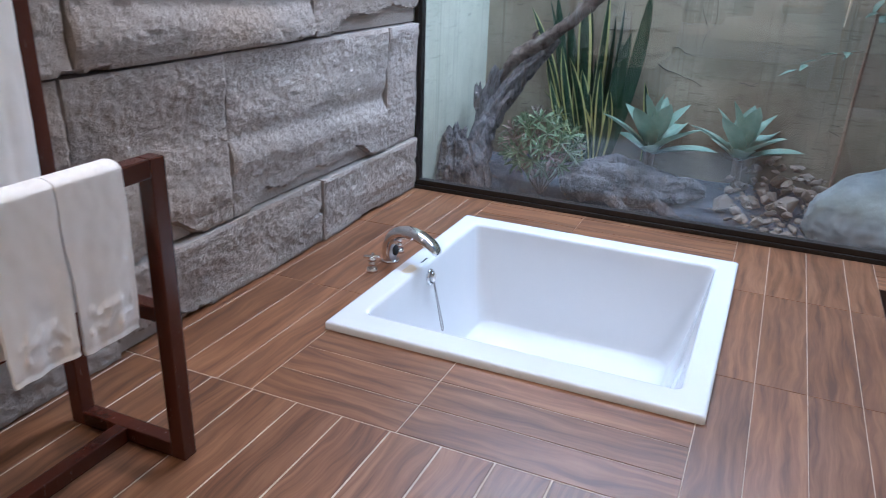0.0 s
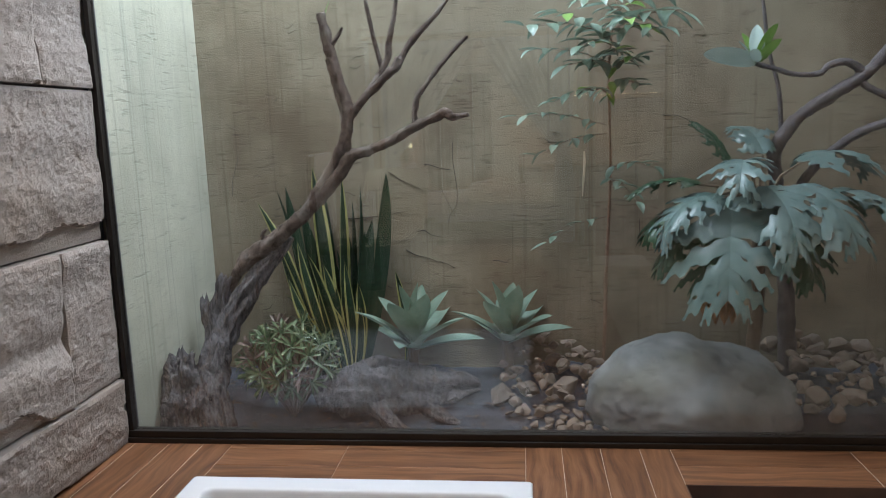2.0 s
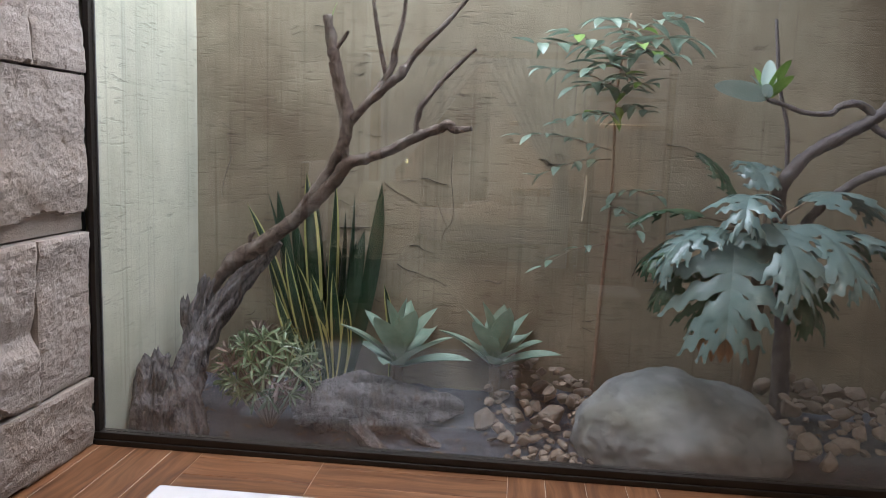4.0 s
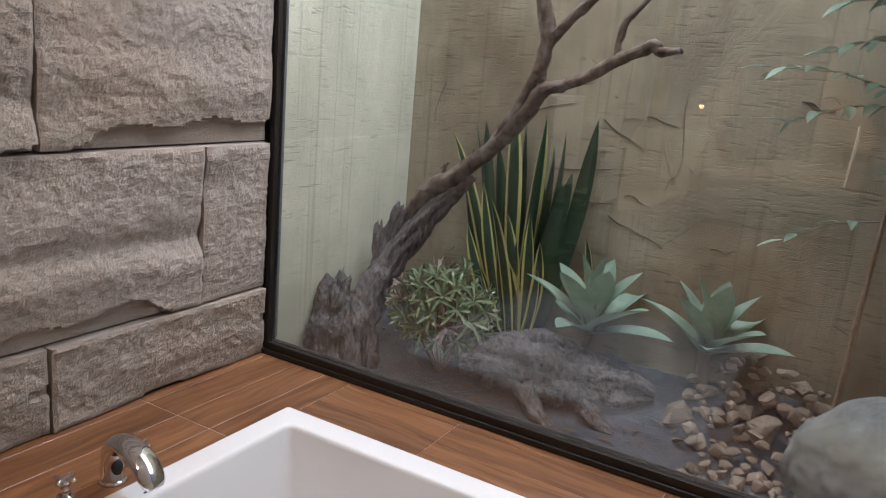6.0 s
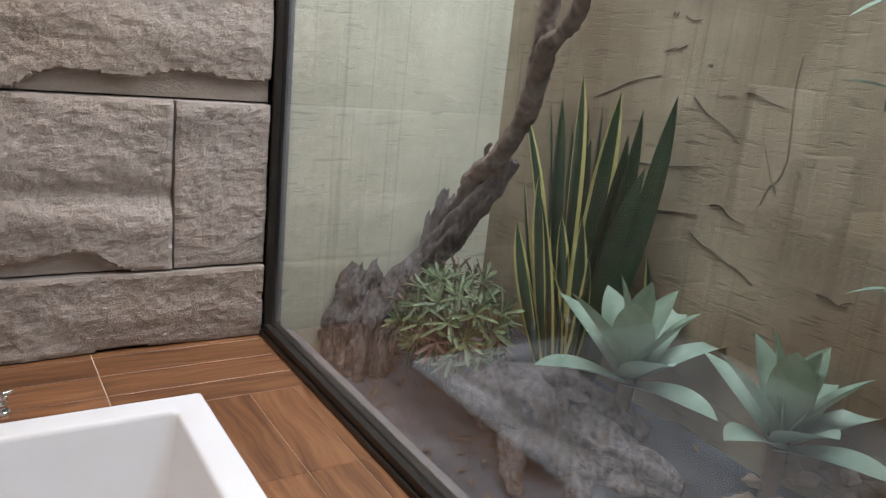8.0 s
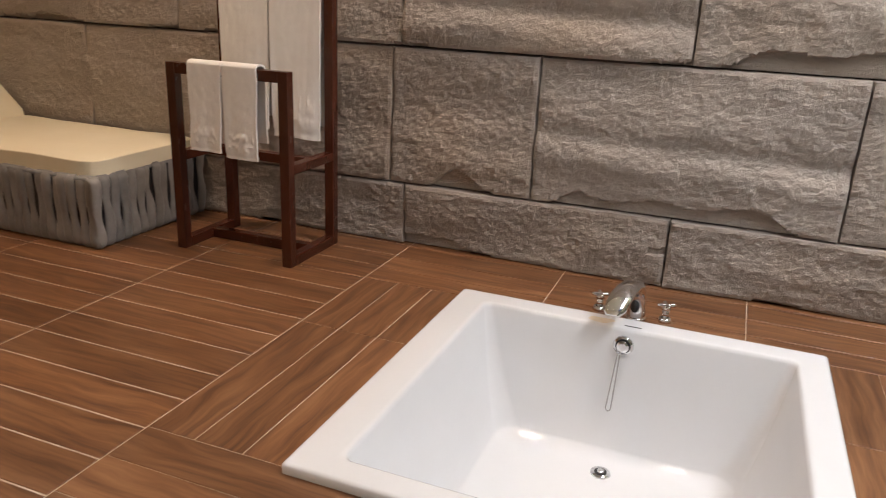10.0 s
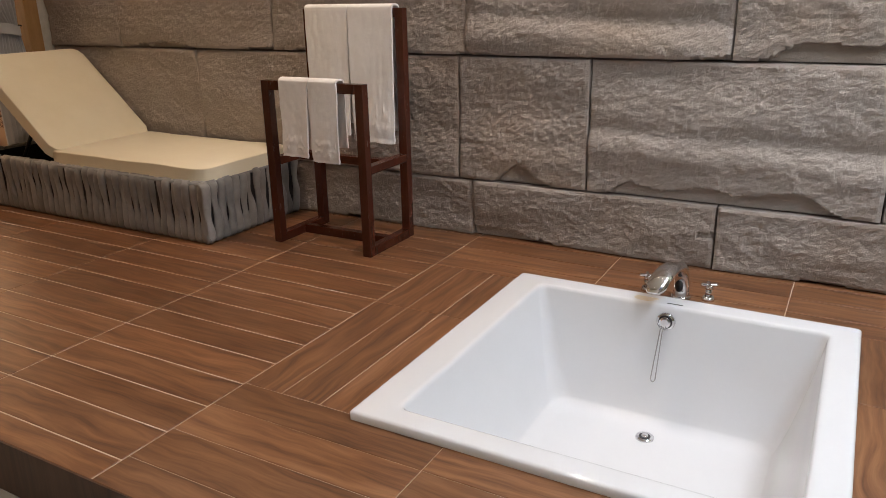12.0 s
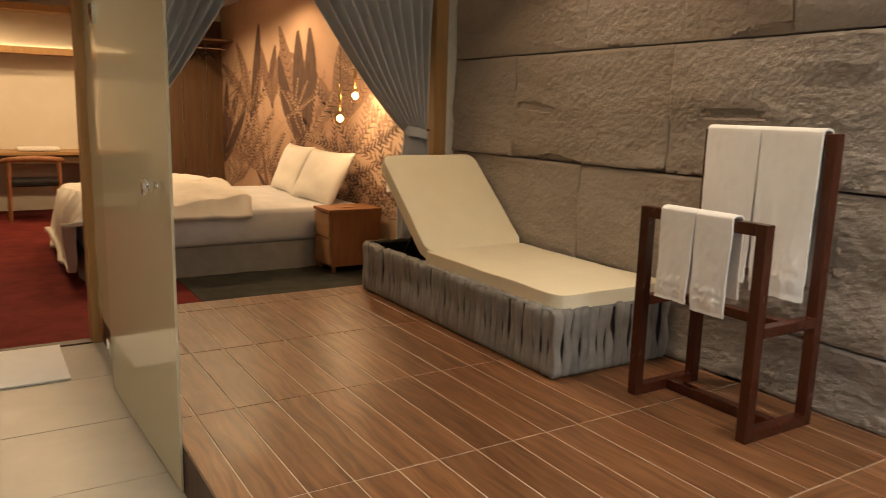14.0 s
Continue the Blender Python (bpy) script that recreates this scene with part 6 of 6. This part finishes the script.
screen = thing("glass_screen", "frosted pale fixed glass screen on the deck edge", "glass screen")
part("glass", boxes((0.615, 0.625, SOUTH_Y, -0.675, 0.0, 2.3), bevel=0.002), M_FROST, screen)
gdoor = thing("glass_door", "frosted pale glass door with chrome knob, standing at the deck edge", "glass door")
dm = Matrix.Translation((0.668, -0.66, 0)) @ Matrix.Rotation(math.atan2(0.052, 1.17), 4, "Z")
leafd = part("glass", boxes((-0.005, 0.005, 0.0, 1.17, LOW + 0.012, 2.2), bevel=0.002), M_FROST, gdoor)
leafd.matrix_local = dm
knob = part("knob", cyl(cyl(bmesh.new(), (0.006, 1.085, 0.91), 0.011, 0.011, 0.04, m=pose(0, 0, 0, 0, 90, 0)), (0.04, 1.085, 0.91), 0.022, 0.029, 0.032, m=pose(0, 0, 0, 0, 90, 0)), M_CHROME, gdoor, "ribbed chrome knob", True)
knob.matrix_local = dm
for hz in (0.03, 1.56):
    hg = part("hinge", boxes((-0.022, 0.022, -0.028, 0.045, hz - 0.045, hz + 0.045), bevel=0.003), M_CHROME, gdoor, "chrome glass clamp")
    hg.matrix_local = dm
mat_t = thing("bath_mat", "folded white towelling bath mat on the grey tiles", "bath mat")
part("mat", boxes((0.835, 1.32, -1.50, -0.90, LOW + 0.0005, LOW + 0.014), bevel=0.005), M_TOWEL, mat_t, "", True)

# ceiling fittings
for lx, ly, lz in DOWNLIGHTS + [(a, b, c) for a, b, c in BED_LIGHTS]:
    fit = thing("downlight", "small round recessed ceiling downlight, lit", "downlight", "downlights")
    part("ring", cyl(bmesh.new(), (lx, ly, lz + 0.018), 0.05, 0.055, 0.022), M_CEILING, fit, "", True)
    part("lens", cyl(bmesh.new(), (lx, ly, lz + 0.012), 0.032, 0.034, 0.006), glow("downlight_glow", (1.0, 0.86, 0.66), 30), fit, "glowing lens")

# wet area drain
pit_drain = thing("floor_drain", "square steel slotted floor drain in the wet area", "floor drain")
M_STEEL = surface("brushed_steel", (0.42, 0.42, 0.42), (0.55, 0.55, 0.55), 0.45, metal=0.5, scale=20, bump=0)
part("plate", boxes((0.706, 0.794, 3.366, 3.454, LOW - 0.002, LOW + 0.003)), M_STEEL, pit_drain)
for k in range(6):
    part("slot", boxes((0.712, 0.788, 3.374 + 0.0135 * k, 3.3775 + 0.0135 * k, LOW + 0.003, LOW + 0.0042)), M_BLACK, pit_drain)

# ---- pieces of floors and walls ----
plank_mesh = {}


def plank(x0, x1, y0, y1, along, parent=deck, z=0.0, mt=None, j=0.0017):
    """One tile with a chamfered edge; its grain runs along x or y."""
    lx, ly = (x1 - x0 - 2 * j, y1 - y0 - 2 * j)
    ln, wd = (lx, ly) if along == "x" else (ly, lx)
    if ln < 0.01 or wd < 0.01:
        return
    mt = mt or M_PLANK
    key = (round(ln, 3), round(wd, 3), mt.name)
    if key not in plank_mesh:
        bm = bmesh.new()
        c, t = 0.0012, 0.004
        rows = [[(-ln / 2, -wd / 2, -t), (ln / 2, -wd / 2, -t), (ln / 2, wd / 2, -t), (-ln / 2, wd / 2, -t)],
                [(-ln / 2, -wd / 2, -c), (ln / 2, -wd / 2, -c), (ln / 2, wd / 2, -c), (-ln / 2, wd / 2, -c)],
                [(-ln / 2 + c, -wd / 2 + c, 0), (ln / 2 - c, -wd / 2 + c, 0), (ln / 2 - c, wd / 2 - c, 0), (-ln / 2 + c, wd / 2 - c, 0)]]
        vs = sheet(bm, rows, closed=True)
        bm.faces.new(vs[-1])
        plank_mesh[key] = mesh_of("plank", bm, mt)
    o = new("plank" if parent is deck else "tile", plank_mesh[key])
    o.parent = parent
    o.matrix_local = pose((x0 + x1) / 2, (y0 + y1) / 2, z + random.uniform(-0.0003, 0.0003), 0, 0, 0 if along == "x" else 90)
    return o


XJ = [PIT_X, 0.505] + [0.505 - 0.159 * k for k in range(1, 15)] + [-1.78]
XJ = [x for x in XJ if x > -1.77] + [-1.78]
YJ = [1.780, 1.018, 0.255, -0.51, -1.275, SOUTH_Y]
for xa, xb in zip(XJ, XJ[1:]):
    for ya, yb in zip(YJ, YJ[1:]):
        plank(xb, xa, yb, ya, "y", j=0.0029)
YR = [GLASS_Y + 0.05, 3.29, 2.537, 1.780]
for xa, xb in zip((PIT_X, 0.482, 0.324, 0.166), (0.482, 0.324, 0.166, 0.019)):
    for ya, yb in zip(YR, YR[1:]):
        plank(xb, xa, yb, ya, "y", j=0.0011)
for xa, xb in zip((-1.250, -1.383, -1.540, -1.697), (-1.383, -1.540, -1.697, -1.78)):
    for ya, yb in zip((GLASS_Y + 0.05, 3.28, 2.525, 1.780), (3.28, 2.525, 1.780)):
        plank(xb, xa, yb, ya, "y")
for ya, yb in ((2.27, 2.083), (2.083, 1.932), (1.932, 1.780)):
    plank(-0.750, 0.019, yb, ya, "x")
    plank(-1.250, -0.750, yb, ya, "x")
for ya, yb in ((3.99, 3.852), (3.852, 3.697), (3.697, 3.49)):
    plank(-0.735, 0.019, yb, ya, "x", j=0.0008)
    plank(-1.250, -0.735, yb, ya, "x", j=0.0008)
for xa, xb in ((PIT_X, 1.30), (1.30, 2.05), (2.05, EAST_X)):
    plank(xa, xb, PIT_Y, 3.745, "x")
    plank(xa, xb, 3.745, 3.99, "x")
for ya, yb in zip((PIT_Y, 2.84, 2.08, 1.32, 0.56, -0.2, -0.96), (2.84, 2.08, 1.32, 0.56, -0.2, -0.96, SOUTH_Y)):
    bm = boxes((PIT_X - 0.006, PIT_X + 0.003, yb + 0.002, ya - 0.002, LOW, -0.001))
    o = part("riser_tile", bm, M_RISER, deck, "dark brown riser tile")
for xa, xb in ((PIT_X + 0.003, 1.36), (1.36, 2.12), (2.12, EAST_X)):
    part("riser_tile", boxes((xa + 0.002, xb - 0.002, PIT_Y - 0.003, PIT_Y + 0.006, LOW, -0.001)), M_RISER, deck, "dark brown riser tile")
xs = list(np.arange(PIT_X + 0.003, EAST_X, 0.60)) + [EAST_X]
ys = list(np.arange(SOUTH_Y - 0.02, PIT_Y - 0.1, 0.60)) + [PIT_Y - 0.003]
for xa, xb in zip(xs, xs[1:]):
    for ya, yb in zip(ys, ys[1:]):
        plank(xa, xb, ya, yb, "x", floor_low, LOW, M_TILE)


def split_stone(y0, y1, z0, z1, seed, chip=None, valley=None):
    """A split-faced block: rough bulging face, flaked lower edge, drop to the joint."""
    step = 0.0088
    ny, nz = max(4, int((y1 - y0) / step)), max(4, int((z1 - z0) / step))
    rg2 = random.Random(seed)
    off = Vector((rg2.uniform(0, 90), rg2.uniform(0, 90), rg2.uniform(0, 90)))
    tilt, ridge_z = rg2.uniform(-0.012, 0.012), rg2.uniform(0.35, 0.65)
    chip_h = rg2.uniform(0.05, 0.09)
    rows = []
    ys2, zs2 = np.linspace(y0, y1, ny + 1), np.linspace(z0, z1, nz + 1)
    ys2[1], ys2[-2], zs2[1], zs2[-2] = y0 + 0.003, y1 - 0.003, z0 + 0.003, z1 - 0.003
    for i in range(nz + 1):
        z = float(zs2[i])
        fz = (z - z0) / (z1 - z0)
        row = []
        for k in range(ny + 1):
            y = float(ys2[k])
            e = min(min(y - y0, y1 - y) / 0.004, min(z - z0, z1 - z) / 0.004, 1)
            edge = math.sqrt(max(0, e))
            q = Vector((0, y, z)) + off
            big = noise.noise(Vector((0, q.y * 1.0, q.z * 3.4)))
            band = noise.noise(Vector((3, q.y * 1.6, q.z * 7.0)))
            mid = noise.noise(Vector((7, q.y * 10, q.z * 13)))
            fine = noise.noise(Vector((11, q.y * 27, q.z * 34)))
            grit = noise.noise(Vector((17, q.y * 56, q.z * 64)))
            h = 0.036 + 0.024 * big + 0.011 * band + 0.006 * mid + 0.0046 * fine + 0.0034 * grit + tilt * (fz - ridge_z)
            if valley:
                dip = z - valley[0] + 0.04 * (y - ys2[0]) / (y1 - y0) - 0.012 * noise.noise(Vector((q.y * 3, 1, 1)))
                h += -0.017 * math.exp(-(dip / 0.045) ** 2) + 0.010 * math.exp(-((dip + 0.10) / 0.05) ** 2)
            cut = noise.noise(Vector((q.y * 1.3, 21, 5 + seed)))
            lim = chip_h * (1.9 * cut - 0.15) + 0.016 * noise.noise(Vector((q.y * 11, 2, 7))) + 0.012 * noise.noise(Vector((q.y * 26, 2, 9)))
            if chip:
                fade = min(1, max(0, (y - chip[0]) / 0.12), max(0, (chip[1] - y) / 0.12))
                lim = fade * (chip[2] * (0.8 + 0.7 * noise.noise(Vector((q.y * 3.5, 2, 7)))) + 0.016 * abs(noise.noise(Vector((q.y * 10, 2, 3)))))
            if z - z0 < lim:
                h = min(h - 0.012, 0.007 + 0.0018 * fine + 0.0012 * grit + 0.003 * noise.noise(Vector((q.y * 22, 1, q.z * 3))))
            cut2 = noise.noise(Vector((q.y * 1.6, 51, 15 + seed)))
            centre = z0 + (z1 - z0) * (0.45 + 0.2 * noise.noise(Vector((q.y * 1.1, 8, seed))))
            if cut2 > 0.26 and 0 < z - centre < 0.11 * cut2 + 0.012 * noise.noise(Vector((q.y * 14, 3, 3))):
                h -= 0.012
            jit = 0.0026 if 1 < i < nz - 1 and 1 < k < ny - 1 else 0
            row.append((STONE_X - 0.022 + edge * max(0.004, h) + (0.0 if e > 0 else -0.004), y + rg2.uniform(-jit, jit), z + rg2.uniform(-jit, jit)))
        rows.append(row)
    back = STONE_X - 0.056
    bm = bmesh.new()
    vs = sheet(bm, rows)
    loop = [vs[0][k] for k in range(ny + 1)] + [vs[i][ny] for i in range(1, nz + 1)] + [vs[nz][k] for k in range(ny - 1, -1, -1)] + [vs[i][0] for i in range(nz - 1, 0, -1)]
    low = [bm.verts.new((back, v.co.y, v.co.z)) for v in loop]
    for i in range(len(loop)):
        j = (i + 1) % len(loop)
        bm.faces.new((loop[j], loop[i], low[i], low[j]))
    return part("stone_block", bm, M_STONE, wall_west)


COURSES = [(0.0, 0.297, [GLASS_Y - 0.035, 2.936, 1.735, 0.51, -0.72, SOUTH_Y]),
           (0.297, 0.912, [GLASS_Y - 0.035, 3.56, 2.335, 1.66, 1.10, -0.125, SOUTH_Y]),
           (0.912, 1.535, [GLASS_Y - 0.035, 2.93, 1.705, 0.487, -0.765, SOUTH_Y]),
           (1.535, 2.15, [GLASS_Y - 0.035, 3.58, 2.34, 1.10, -0.14, SOUTH_Y]),
           (2.15, 3.05, [GLASS_Y - 0.035, 2.93, 1.705, 0.487, -0.765, SOUTH_Y])]
CHIPS = {(0.297, 3.56): (2.42, 3.42, 0.075), (0.912, GLASS_Y - 0.035): (3.02, 4.1, 0.09), (0.297, 2.335): (1.86, 2.16, 0.10)}
VALLEYS = {(0.297, 3.56): (0.61,), (0.912, 2.93): (1.10,)}
seed = 100
for z0, z1, ys in COURSES:
    for ya, yb in zip(ys, ys[1:]):
        seed += 1
        split_stone(yb + 0.0018, ya - 0.0018, z0 + 0.002, z1 - 0.002, seed, CHIPS.get((z0, ya)), VALLEYS.get((z0, ya)))
